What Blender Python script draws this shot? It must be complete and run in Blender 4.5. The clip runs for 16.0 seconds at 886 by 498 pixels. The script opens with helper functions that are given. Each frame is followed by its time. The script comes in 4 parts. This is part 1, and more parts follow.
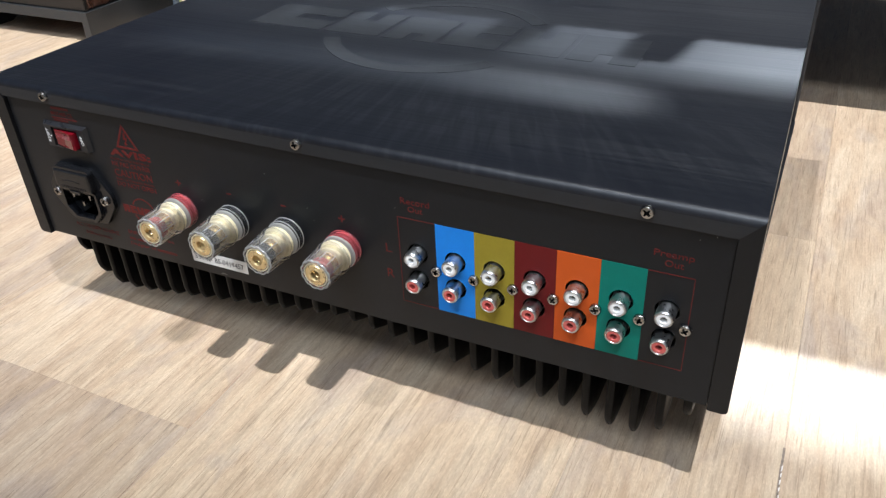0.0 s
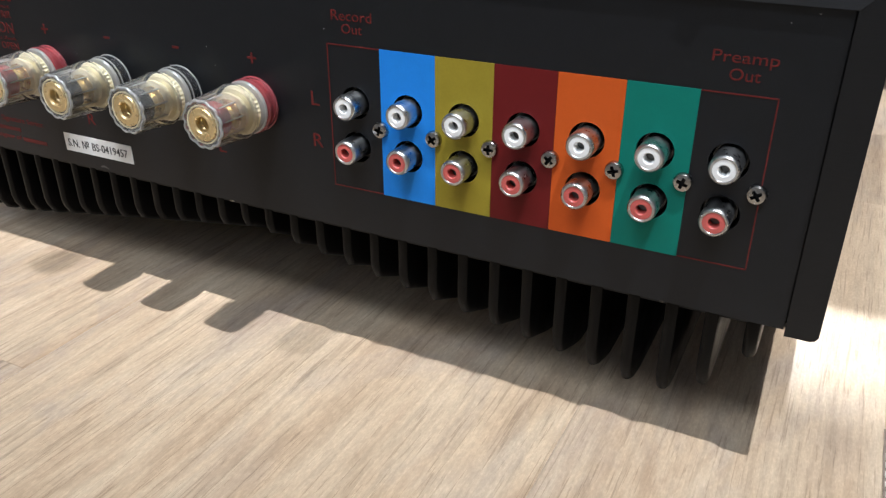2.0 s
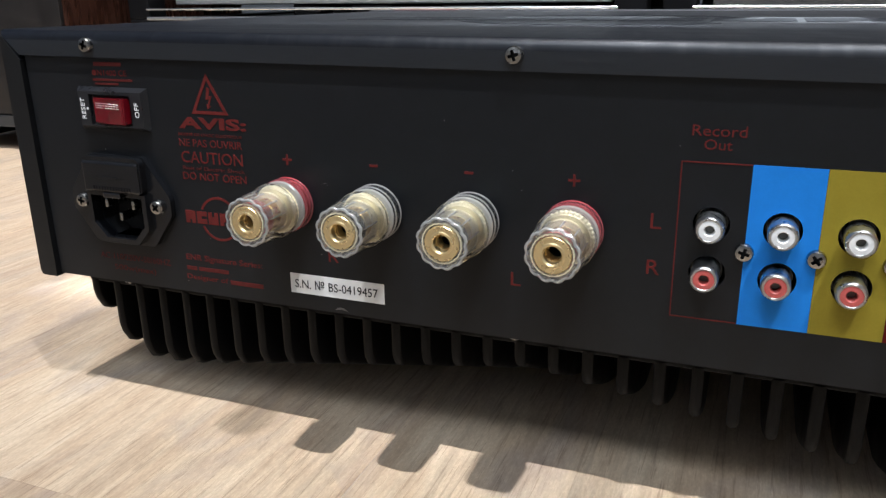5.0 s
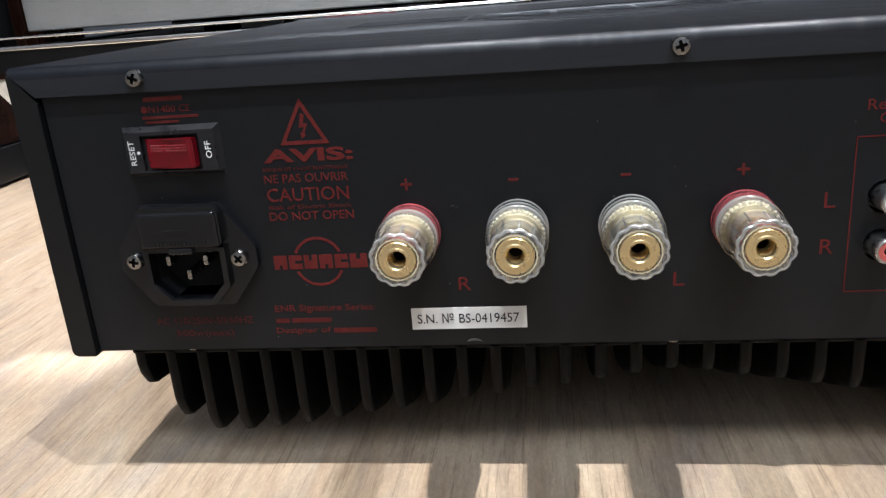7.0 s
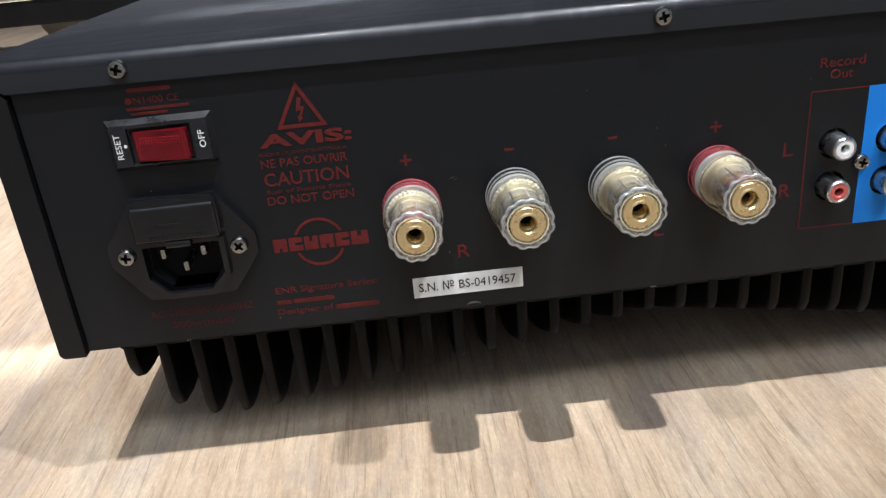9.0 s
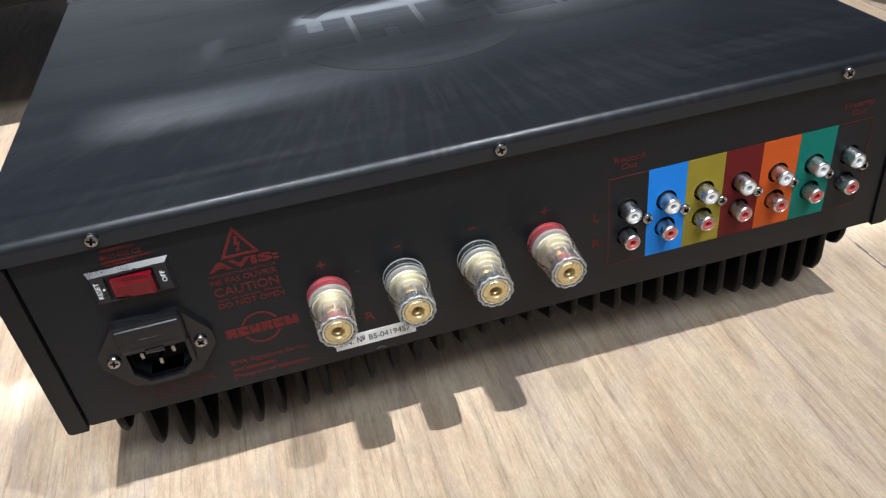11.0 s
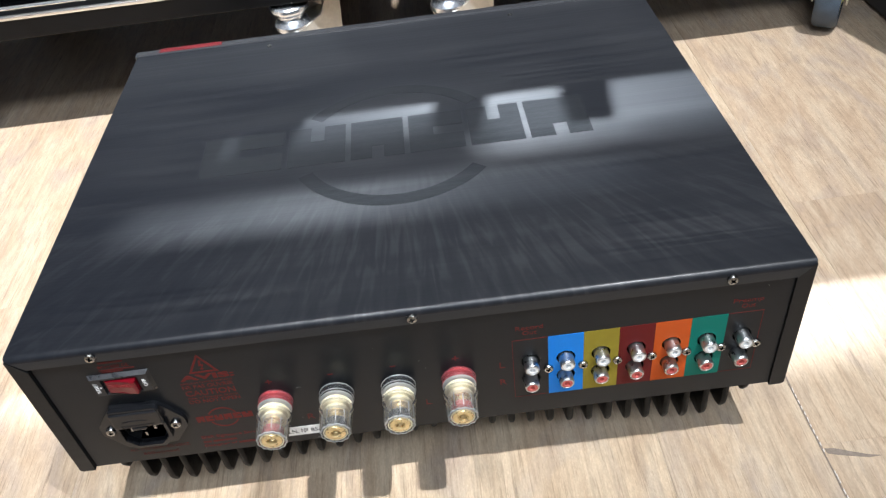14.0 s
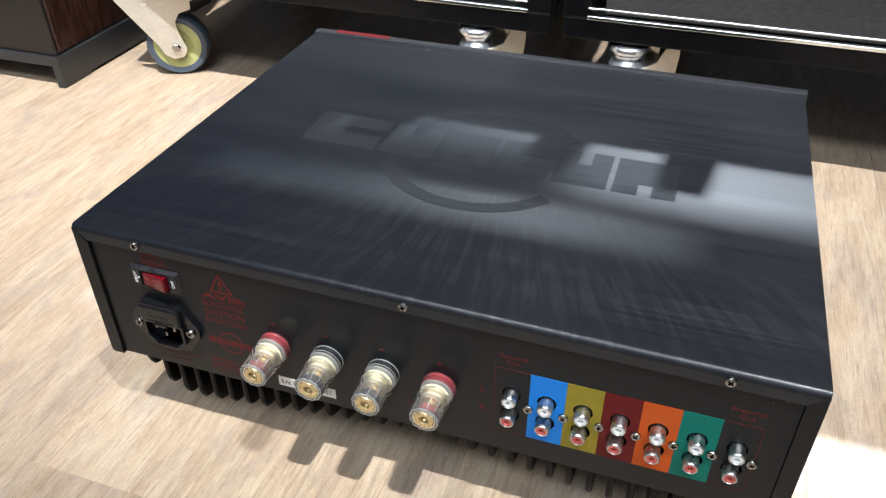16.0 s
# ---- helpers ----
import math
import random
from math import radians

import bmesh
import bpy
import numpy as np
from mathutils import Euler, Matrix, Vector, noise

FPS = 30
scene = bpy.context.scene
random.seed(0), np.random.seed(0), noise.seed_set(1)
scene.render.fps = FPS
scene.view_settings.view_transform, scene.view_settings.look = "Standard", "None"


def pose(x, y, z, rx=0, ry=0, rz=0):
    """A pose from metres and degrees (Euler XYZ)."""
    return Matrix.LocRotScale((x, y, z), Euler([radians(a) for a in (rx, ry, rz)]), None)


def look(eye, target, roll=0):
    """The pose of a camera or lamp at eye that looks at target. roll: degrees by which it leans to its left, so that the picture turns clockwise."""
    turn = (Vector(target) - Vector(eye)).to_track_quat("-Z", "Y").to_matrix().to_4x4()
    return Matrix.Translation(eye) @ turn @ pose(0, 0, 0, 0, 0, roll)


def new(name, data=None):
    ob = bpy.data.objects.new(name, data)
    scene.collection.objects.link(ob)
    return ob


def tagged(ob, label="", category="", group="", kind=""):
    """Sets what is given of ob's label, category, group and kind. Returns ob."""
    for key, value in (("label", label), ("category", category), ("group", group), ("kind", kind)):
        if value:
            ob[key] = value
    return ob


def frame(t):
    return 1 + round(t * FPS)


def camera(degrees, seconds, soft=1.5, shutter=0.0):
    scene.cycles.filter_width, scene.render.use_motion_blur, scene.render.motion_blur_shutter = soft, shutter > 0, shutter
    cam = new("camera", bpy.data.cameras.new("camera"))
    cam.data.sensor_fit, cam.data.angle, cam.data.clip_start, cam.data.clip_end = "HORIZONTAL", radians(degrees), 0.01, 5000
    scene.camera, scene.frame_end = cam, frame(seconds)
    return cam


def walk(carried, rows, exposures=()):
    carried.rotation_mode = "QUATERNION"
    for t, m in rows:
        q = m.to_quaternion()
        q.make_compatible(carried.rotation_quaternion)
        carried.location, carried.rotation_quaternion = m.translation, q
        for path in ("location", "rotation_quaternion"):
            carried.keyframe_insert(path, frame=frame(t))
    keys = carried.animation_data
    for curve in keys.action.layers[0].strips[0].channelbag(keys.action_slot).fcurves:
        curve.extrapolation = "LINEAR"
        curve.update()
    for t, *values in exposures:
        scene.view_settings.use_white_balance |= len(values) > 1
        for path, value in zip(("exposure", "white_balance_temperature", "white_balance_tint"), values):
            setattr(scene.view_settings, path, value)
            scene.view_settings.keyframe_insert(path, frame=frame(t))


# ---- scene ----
cam = camera(58.3, 16.0, 1.3)
PATH = [
    (0, (0.238, -0.307, 0.34), (-0.521, 1.193, -0.743), -2.7),
    (0.5, (0.228, -0.281, 0.307), (-0.514, 1.215, -0.794), -2.8),
    (1, (0.222, -0.262, 0.263), (-0.529, 1.277, -0.77), -2.7),
    (1.5, (0.216, -0.247, 0.221), (-0.551, 1.328, -0.742), -1.3),
    (2, (0.223, -0.234, 0.195), (-0.588, 1.353, -0.713), 0.1),
    (2.5, (0.221, -0.234, 0.185), (-0.604, 1.414, -0.592), 0.9),
    (3, (0.206, -0.236, 0.191), (-0.627, 1.431, -0.534), 0.5),
    (3.5, (0.17, -0.243, 0.188), (-0.665, 1.447, -0.478), -0.2),
    (4, (0.133, -0.254, 0.185), (-0.679, 1.455, -0.463), -0.6),
    (4.5, (0.108, -0.259, 0.185), (-0.667, 1.47, -0.453), -0.8),
    (5, (0.078, -0.263, 0.186), (-0.625, 1.503, -0.437), -0.8),
    (5.2, (0.065, -0.263, 0.187), (-0.625, 1.508, -0.434), -0.9),
    (7.3, (-0.057, -0.268, 0.191), (-0.247, 1.613, -0.464), -5.0),
    (7.5, (-0.066, -0.268, 0.193), (-0.21, 1.604, -0.497), -5.2),
    (8, (-0.081, -0.268, 0.194), (-0.131, 1.593, -0.536), -5.2),
    (8.2, (-0.083, -0.269, 0.19), (-0.109, 1.607, -0.502), -5.0),
    (10.4, (-0.105, -0.297, 0.298), (0.146, 1.337, -0.828), -7.5),
    (11, (-0.092, -0.314, 0.346), (0.212, 1.279, -0.824), -7.4),
    (11.5, (-0.078, -0.328, 0.387), (0.166, 1.224, -0.85), -7.0),
    (12, (-0.06, -0.333, 0.41), (0.108, 1.218, -0.842), -7.2),
    (12.5, (-0.031, -0.322, 0.448), (0.106, 1.21, -0.831), -6.0),
    (13, (-0.008, -0.317, 0.461), (0.107, 1.212, -0.823), -5.0),
    (13.5, (0.011, -0.313, 0.477), (0.064, 1.194, -0.837), -6.0),
    (14, (0.027, -0.314, 0.492), (0.01, 1.18, -0.838), -7.7),
    (14.5, (0.053, -0.312, 0.493), (-0.057, 1.186, -0.828), -7.0),
    (15, (0.081, -0.318, 0.487), (-0.133, 1.208, -0.788), -6.1),
    (15.5, (0.105, -0.324, 0.472), (-0.281, 1.208, -0.755), -3.7),
    (16, (0.137, -0.327, 0.466), (-0.386, 1.195, -0.722), -0.3),
]
walk(cam, [(t, look(eye, target, roll)) for t, eye, target, roll in PATH], [(0, 0.2, 6180, 12), (2, 0.15, 6220, 12), (4, 0.1, 6200, 12), (8, 0.1, 6250, 13), (10.5, 0.14, 6180, 12), (11.5, 0.2, 6180, 12), (12.5, 0.26, 6220, 11), (14.5, 0.26, 6220, 11), (16, 0.16, 6260, 11)])

# ---- light ----
CEIL = 3.45


def lamp(kind, name, place, energy, target=None, **more):
    data = bpy.data.lights.new(name, kind)
    data.energy = energy
    for k, v in more.items():
        if k == "color":
            data.color = v
        elif k == "size":
            data.size = v
        elif k == "radius":
            data.shadow_soft_size = v
        elif k == "cone":
            data.spot_size = radians(v)
        elif k == "blend":
            data.spot_blend = v
        elif k == "size_y":
            data.shape, data.size_y = "RECTANGLE", v
    ob = new(name, data)
    ob.matrix_world = look(place, target) if target else Matrix.Translation(place)
    return ob


world = bpy.data.worlds.new("room_air")
scene.world = world
world.use_nodes = True
world.node_tree.nodes["Background"].inputs[0].default_value = (0.6, 0.63, 0.7, 1)
world.node_tree.nodes["Background"].inputs[1].default_value = 0.02

# two ceiling spots behind the viewer, two beyond the racks; unseen added boards shape the light of those
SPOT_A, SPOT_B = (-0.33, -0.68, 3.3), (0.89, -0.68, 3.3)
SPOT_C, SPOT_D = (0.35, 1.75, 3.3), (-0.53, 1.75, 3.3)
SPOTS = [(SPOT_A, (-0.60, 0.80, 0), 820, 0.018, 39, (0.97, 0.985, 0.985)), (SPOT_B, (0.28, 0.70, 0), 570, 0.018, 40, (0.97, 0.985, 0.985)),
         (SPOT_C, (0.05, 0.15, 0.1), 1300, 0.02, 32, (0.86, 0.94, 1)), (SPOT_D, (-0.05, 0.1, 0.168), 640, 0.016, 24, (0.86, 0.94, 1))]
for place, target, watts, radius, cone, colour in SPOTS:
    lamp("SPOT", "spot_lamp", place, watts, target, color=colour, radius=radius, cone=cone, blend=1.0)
# unseen area lamp added as fill for the rear panel and the floor shadows
lamp("AREA", "added_fill_light", (0.0, -2.1, CEIL - 0.06), 89, (0.0, -2.1, 0), color=(0.82, 0.91, 1), size=2.4, size_y=0.8)

# ---- materials ----


def node_material(name):
    m = bpy.data.materials.new(name)
    m.use_nodes = True
    return m, m.node_tree.nodes, m.node_tree.links, m.node_tree.nodes["Principled BSDF"]


def coords(n, l, scale, source="Object"):
    tc, mp = n.new("ShaderNodeTexCoord"), n.new("ShaderNodeMapping")
    l.new(tc.outputs[source], mp.inputs["Vector"])
    mp.inputs["Scale"].default_value = scale
    return mp.outputs["Vector"]


def noise_tex(n, l, vec, scale, detail=4, rough=0.55, distortion=0.0):
    t = n.new("ShaderNodeTexNoise")
    t.inputs["Scale"].default_value, t.inputs["Detail"].default_value = scale, detail
    t.inputs["Roughness"].default_value, t.inputs["Distortion"].default_value = rough, distortion
    l.new(vec, t.inputs["Vector"])
    return t.outputs["Fac"]


def ramp(n, l, fac, stops):
    r = n.new("ShaderNodeValToRGB")
    e = r.color_ramp.elements
    while len(e) < len(stops):
        e.new(0.5)
    for el, (p, c) in zip(e, stops):
        el.position = p
        el.color = (*c, 1) if len(c) == 3 else c
    l.new(fac, r.inputs["Fac"])
    return r.outputs["Color"]


def grey(v):
    return (v, v, v)


def surface(name, colour, rough=0.5, metal=0.0, scale=60, vary=0.15, rough_vary=0.1, bump=0.05, stretch=(1, 1, 1), spec=0.5, coat=0.0, trans=0.0, ior=1.5):
    """A plain painted, metal or plastic surface with two scales of unevenness."""
    m, n, l, b = node_material(name)
    v = coords(n, l, stretch)
    fine, broad = noise_tex(n, l, v, scale * 8), noise_tex(n, l, v, scale)
    mix = n.new("ShaderNodeMath")
    mix.operation = "MULTIPLY_ADD"
    l.new(fine, mix.inputs[0])
    mix.inputs[1].default_value = 0.4
    l.new(broad, mix.inputs[2])
    lo, hi = [max(0, c * (1 - vary)) for c in colour], [min(1, c * (1 + vary)) for c in colour]
    l.new(ramp(n, l, mix.outputs[0], [(0.4, lo), (1.0, hi)]), b.inputs["Base Color"])
    l.new(ramp(n, l, broad, [(0.3, grey(max(0.02, rough - rough_vary))), (0.7, grey(min(1, rough + rough_vary)))]), b.inputs["Roughness"])
    b.inputs["Metallic"].default_value = metal
    b.inputs["Specular IOR Level"].default_value = spec
    b.inputs["Coat Weight"].default_value = coat
    b.inputs["Transmission Weight"].default_value = trans
    b.inputs["IOR"].default_value = ior
    if bump:
        bp = n.new("ShaderNodeBump")
        bp.inputs["Strength"].default_value, bp.inputs["Distance"].default_value = bump, 0.0005
        l.new(fine, bp.inputs["Height"])
        l.new(bp.outputs["Normal"], b.inputs["Normal"])
    return m


def brushed(name, colour, rough, stretch, metal=0.0, bump=0.12, spec=0.5, tone=0.25, bands=0.0, coat=0.0, grain_sheen=0.0):
    """Brushed and anodised sheet: long fine hairlines."""
    m, n, l, b = node_material(name)
    v = coords(n, l, stretch)
    hair, soft = noise_tex(n, l, v, 60, 3, 0.7), noise_tex(n, l, v, 6, 2)
    cloud = noise_tex(n, l, coords(n, l, (1, 1, 1)), 9, 3)
    lo, hi = [c * (1 - tone) for c in colour], [c * (1 + tone) for c in colour]
    l.new(ramp(n, l, hair, [(0.3, lo), (0.7, hi)]), b.inputs["Base Color"])
    mx = n.new("ShaderNodeMath")
    mx.operation = "MULTIPLY_ADD"
    l.new(cloud, mx.inputs[0])
    mx.inputs[1].default_value = 0.5
    l.new(soft, mx.inputs[2])
    l.new(ramp(n, l, mx.outputs[0], [(0.4, grey(rough * 0.8)), (1.1, grey(rough * 1.25))]), b.inputs["Roughness"])
    b.inputs["Metallic"].default_value = metal
    b.inputs["Specular IOR Level"].default_value = spec
    if bands:
        # soft bands along the brushing, and a fan of moire ripple painted into the sheen
        wide = noise_tex(n, l, coords(n, l, (2.2, 21, 1)), 1.0, 3, 0.55, 0.4)
        shift, fan, spread = n.new("ShaderNodeMapping"), n.new("ShaderNodeTexGradient"), n.new("ShaderNodeCombineXYZ")
        shift.inputs["Location"].default_value = (0.0, -0.30, 0)
        l.new(coords(n, l, (1, 1, 1)), shift.inputs["Vector"])
        fan.gradient_type = "RADIAL"
        l.new(shift.outputs[0], fan.inputs[0])
        turns, far = n.new("ShaderNodeMath"), n.new("ShaderNodeVectorMath")
        turns.operation, turns.inputs[1].default_value, far.operation = "MULTIPLY", 260, "LENGTH"
        l.new(fan.outputs["Fac"], turns.inputs[0])
        l.new(shift.outputs[0], far.inputs[0])
        reach = n.new("ShaderNodeMath")
        reach.operation, reach.inputs[1].default_value = "MULTIPLY", 26
        l.new(far.outputs["Value"], reach.inputs[0])
        l.new(turns.outputs[0], spread.inputs[0])
        l.new(reach.outputs[0], spread.inputs[1])
        moire = ramp(n, l, noise_tex(n, l, spread.outputs[0], 1.0, 2, 0.5, 0.8), [(0.36, grey(0.0)), (0.64, grey(1.0))])
        split, back = n.new("ShaderNodeSeparateXYZ"), n.new("ShaderNodeMath")
        l.new(shift.outputs[0], split.inputs[0])
        back.operation, back.inputs[1].default_value = "MULTIPLY", -1.0
        l.new(split.outputs[1], back.inputs[0])
        near = ramp(n, l, back.outputs[0], [(0.165, grey(0.04)), (0.235, grey(1.0))])
        ripple, mb = n.new("ShaderNodeMath"), n.new("ShaderNodeMath")
        ripple.operation, mb.operation = "MULTIPLY", "MULTIPLY_ADD"
        l.new(moire, ripple.inputs[0])
        l.new(near, ripple.inputs[1])
        l.new(ripple.outputs[0], mb.inputs[0])
        mb.inputs[1].default_value = -0.31
        l.new(wide, mb.inputs[2])
        l.new(ramp(n, l, mb.outputs[0], [(0.1, grey(spec * (1 - 1.6 * bands))), (0.36, grey(spec * (1 - bands))), (0.64, grey(spec * (1 + bands)))]), b.inputs["Specular IOR Level"])
    bp = n.new("ShaderNodeBump")
    bp.inputs["Strength"].default_value, bp.inputs["Distance"].default_value = bump, 0.0003
    l.new(hair, bp.inputs["Height"])
    l.new(bp.outputs["Normal"], b.inputs["Normal"])
    if grain_sheen:
        tan = n.new("ShaderNodeTangent")
        tan.direction_type, tan.axis = "RADIAL", "X"
        b.inputs["Anisotropic"].default_value = grain_sheen
        l.new(tan.outputs[0], b.inputs["Tangent"])
    if coat:
        b.inputs["Coat Weight"].default_value, b.inputs["Coat Roughness"].default_value = coat, 0.2
    return m


def acrylic(name, tint=(0.99, 0.99, 0.98), milk=0.10, haze=(0.97, 0.97, 0.96), gloss=0.16, blur=0.35):
    """Clear moulded acrylic: light goes straight through; glossy, strongest at grazing angles, faintly milky."""
    m, n, l, b = node_material(name)
    n.remove(b)
    tr, df, gl = n.new("ShaderNodeBsdfTransparent"), n.new("ShaderNodeBsdfDiffuse"), n.new("ShaderNodeBsdfGlossy")
    tr.inputs[0].default_value = (*tint, 1)
    gl.inputs["Roughness"].default_value = gloss
    df.inputs[0].default_value = (*haze, 1)
    tl, both = n.new("ShaderNodeBsdfTranslucent"), n.new("ShaderNodeMixShader")
    tl.inputs[0].default_value = (*haze, 1)
    both.inputs[0].default_value = blur
    l.new(df.outputs[0], both.inputs[1])
    l.new(tl.outputs[0], both.inputs[2])
    fr = n.new("ShaderNodeFresnel")
    fr.inputs[0].default_value = 1.9
    milky, top = n.new("ShaderNodeMixShader"), n.new("ShaderNodeMixShader")
    milky.inputs[0].default_value = milk
    l.new(tr.outputs[0], milky.inputs[1])
    l.new(both.outputs[0], milky.inputs[2])
    l.new(fr.outputs[0], top.inputs[0])
    l.new(milky.outputs[0], top.inputs[1])
    l.new(gl.outputs[0], top.inputs[2])
    l.new(top.outputs[0], n["Material Output"].inputs["Surface"])
    return m


def plank_wood():
    """Pale greyed oak laminate, grain along y; each board has its own tone and its own cut of the grain."""
    m, n, l, b = node_material("oak_laminate")
    geo, info = n.new("ShaderNodeNewGeometry"), n.new("ShaderNodeObjectInfo")
    comb = n.new("ShaderNodeCombineXYZ")
    for k, f in ((0, 13.7), (1, 41.3), (2, 7.9)):
        mu = n.new("ShaderNodeMath")
        mu.operation = "MULTIPLY"
        l.new(info.outputs["Random"], mu.inputs[0])
        mu.inputs[1].default_value = f
        l.new(mu.outputs[0], comb.inputs[k])
    add = n.new("ShaderNodeVectorMath")
    l.new(geo.outputs["Position"], add.inputs[0])
    l.new(comb.outputs[0], add.inputs[1])

    def mapped(scale):
        mp = n.new("ShaderNodeMapping")
        l.new(add.outputs[0], mp.inputs["Vector"])
        mp.inputs["Scale"].default_value = scale
        return mp.outputs["Vector"]
    streak = noise_tex(n, l, mapped((30, 5.5, 1)), 1.0, 6, 0.62, 1.8)
    lines = noise_tex(n, l, mapped((230, 9, 1)), 1.0, 4, 0.6, 0.5)
    grain = noise_tex(n, l, mapped((620, 45, 1)), 1.0, 5, 0.7, 0.6)
    cloud = noise_tex(n, l, mapped((21, 9, 1)), 1.0, 4, 0.6, 1.2)
    mottle = noise_tex(n, l, mapped((300, 60, 1)), 1.0, 5, 0.7, 0.6)
    pore = noise_tex(n, l, mapped((850, 30, 1)), 1.0, 4, 0.6, 0.3)
    speck = noise_tex(n, l, mapped((1100, 420, 1)), 1.0, 2, 0.6)
    base = ramp(n, l, streak, [(0.30, (0.395, 0.292, 0.205)), (0.44, (0.452, 0.345, 0.247)), (0.56, (0.488, 0.386, 0.284)), (0.72, (0.548, 0.452, 0.346))])
    grey_wash = ramp(n, l, cloud, [(0.5, grey(0.0)), (0.7, grey(0.42))])

    def mixed(kind, fac, a, c):
        mx = n.new("ShaderNodeMix")
        mx.data_type, mx.blend_type = "RGBA", kind
        if isinstance(fac, float):
            mx.inputs["Factor"].default_value = fac
        else:
            l.new(fac, mx.inputs["Factor"])
        for s, val in ((mx.inputs[6], a), (mx.inputs[7], c)):
            if isinstance(val, tuple):
                s.default_value = (*val, 1)
            else:
                l.new(val, s)
        return mx.outputs[2]
    c = mixed("MIX", grey_wash, base, (0.285, 0.25, 0.245))
    c = mixed("MULTIPLY", 0.42, c, ramp(n, l, mottle, [(0.34, (0.74, 0.69, 0.67)), (0.66, (1.12, 1.12, 1.12))]))
    c = mixed("MULTIPLY", 0.42, c, ramp(n, l, lines, [(0.36, grey(0.74)), (0.5, grey(1.06))]))
    c = mixed("MULTIPLY", 0.42, c, ramp(n, l, grain, [(0.34, grey(0.8)), (0.62, grey(1.07))]))
    c = mixed("MULTIPLY", 0.5, c, ramp(n, l, pore, [(0.36, (0.46, 0.41, 0.38)), (0.43, grey(1.0))]))
    c = mixed("MULTIPLY", 0.6, c, ramp(n, l, speck, [(0.3, grey(0.84)), (0.55, grey(1.0)), (0.7, grey(1.16))]))
    tone = ramp(n, l, info.outputs["Random"], [(0.0, (0.86, 0.84, 0.81)), (0.5, (0.97, 0.94, 0.9)), (1.0, (1.1, 1.08, 1.02))])
    c = mixed("MULTIPLY", 1.0, c, tone)
    l.new(c, b.inputs["Base Color"])
    l.new(ramp(n, l, grain, [(0.3, grey(0.47)), (0.7, grey(0.33))]), b.inputs["Roughness"])
    b.inputs["Specular IOR Level"].default_value = 0.45
    bp = n.new("ShaderNodeBump")
    bp.inputs["Strength"].default_value, bp.inputs["Distance"].default_value = 0.25, 0.0006
    l.new(grain, bp.inputs["Height"])
    l.new(bp.outputs["Normal"], b.inputs["Normal"])
    return m


M_WOOD = plank_wood()
M_TOP = brushed("black_brushed_aluminium", (0.0034, 0.0046, 0.0078), 0.42, (0.6, 110, 1), bump=0.05, spec=0.56, tone=0.15, bands=0.23, coat=0.14, grain_sheen=0.5)
M_LIP = brushed("black_satin_edge", (0.0120, 0.0138, 0.0166), 0.34, (2, 1, 90), bump=0.08)
M_SIDE = brushed("black_satin_side", (0.0086, 0.0088, 0.0094), 0.36, (2, 1, 90), bump=0.08, spec=0.4)
M_FLANGE = brushed("black_satin_flange", (0.0070, 0.0073, 0.0080), 0.36, (2, 1, 90), bump=0.06, spec=0.3)
M_FACE = brushed("dark_grey_faceplate", (0.026, 0.027, 0.03), 0.34, (1, 60, 60), bump=0.06)
M_EDGE_RED = surface("dull_red_strip", (0.11, 0.008, 0.011), 0.45, scale=90, vary=0.25)
M_PANEL = surface("black_powder_panel", (0.0084, 0.0092, 0.0106), 0.33, scale=120, bump=0.05, vary=0.12, rough_vary=0.02, spec=0.26)
M_ETCH = brushed("etched_matte_black", (0.0165, 0.0180, 0.0205), 0.55, (3, 30, 1), bump=0.03, spec=0.14)
M_FIN = surface("black_anodised_fins", (0.0024, 0.0024, 0.0027), 0.45, scale=90, bump=0.1, spec=0.11)
# near-black for openings and recesses, their shade put into the colour
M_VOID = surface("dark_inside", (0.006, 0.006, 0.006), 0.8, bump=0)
M_RED_INK = surface("red_screen_ink", (0.104, 0.0135, 0.0115), 0.6, spec=0.2, scale=400, vary=0.25, bump=0)
M_DIM_INK = surface("worn_red_ink", (0.080, 0.0115, 0.0098), 0.6, spec=0.2, scale=400, vary=0.3, bump=0)
M_WHITE_INK = surface("white_ink", (0.75, 0.75, 0.74), 0.5, scale=400, bump=0)
M_CHIP = surface("bared_grey_edge", (0.09, 0.085, 0.085), 0.5, scale=300)
M_DUST = surface("pale_dust", (0.32, 0.32, 0.31), 0.6, scale=300)
M_SEAM = surface("dirt_in_seam", (0.21, 0.165, 0.13), 0.7, scale=300, vary=0.4)
M_CHIP_PALE = surface("pale_chipped_edge", (0.66, 0.63, 0.58), 0.35, scale=300)
M_BLACK_INK = surface("black_ink", (0.02, 0.02, 0.02), 0.5, scale=400, bump=0)
M_LABEL = surface("paper_label", (0.78, 0.78, 0.76), 0.45, scale=200, vary=0.04)
M_STEEL = surface("nickel_steel", (0.36, 0.355, 0.34), 0.22, 1.0, scale=500, vary=0.12)
M_CUP = surface("bright_zinc", (0.72, 0.75, 0.79), 0.22, 0.88, scale=60, vary=0.06, rough_vary=0.06, bump=0.03)
M_RIM = surface("rca_nickel", (0.55, 0.56, 0.56), 0.32, 1.0, scale=300, vary=0.08)
M_GOLD = surface("gold_plate", (0.78, 0.60, 0.31), 0.28, 0.75, scale=300, vary=0.03, rough_vary=0.02, bump=0)
M_GOLD_PALE = surface("pale_gold_plate", (0.98, 0.89, 0.64), 0.30, 0.32, scale=300, vary=0.04, rough_vary=0.03, bump=0)
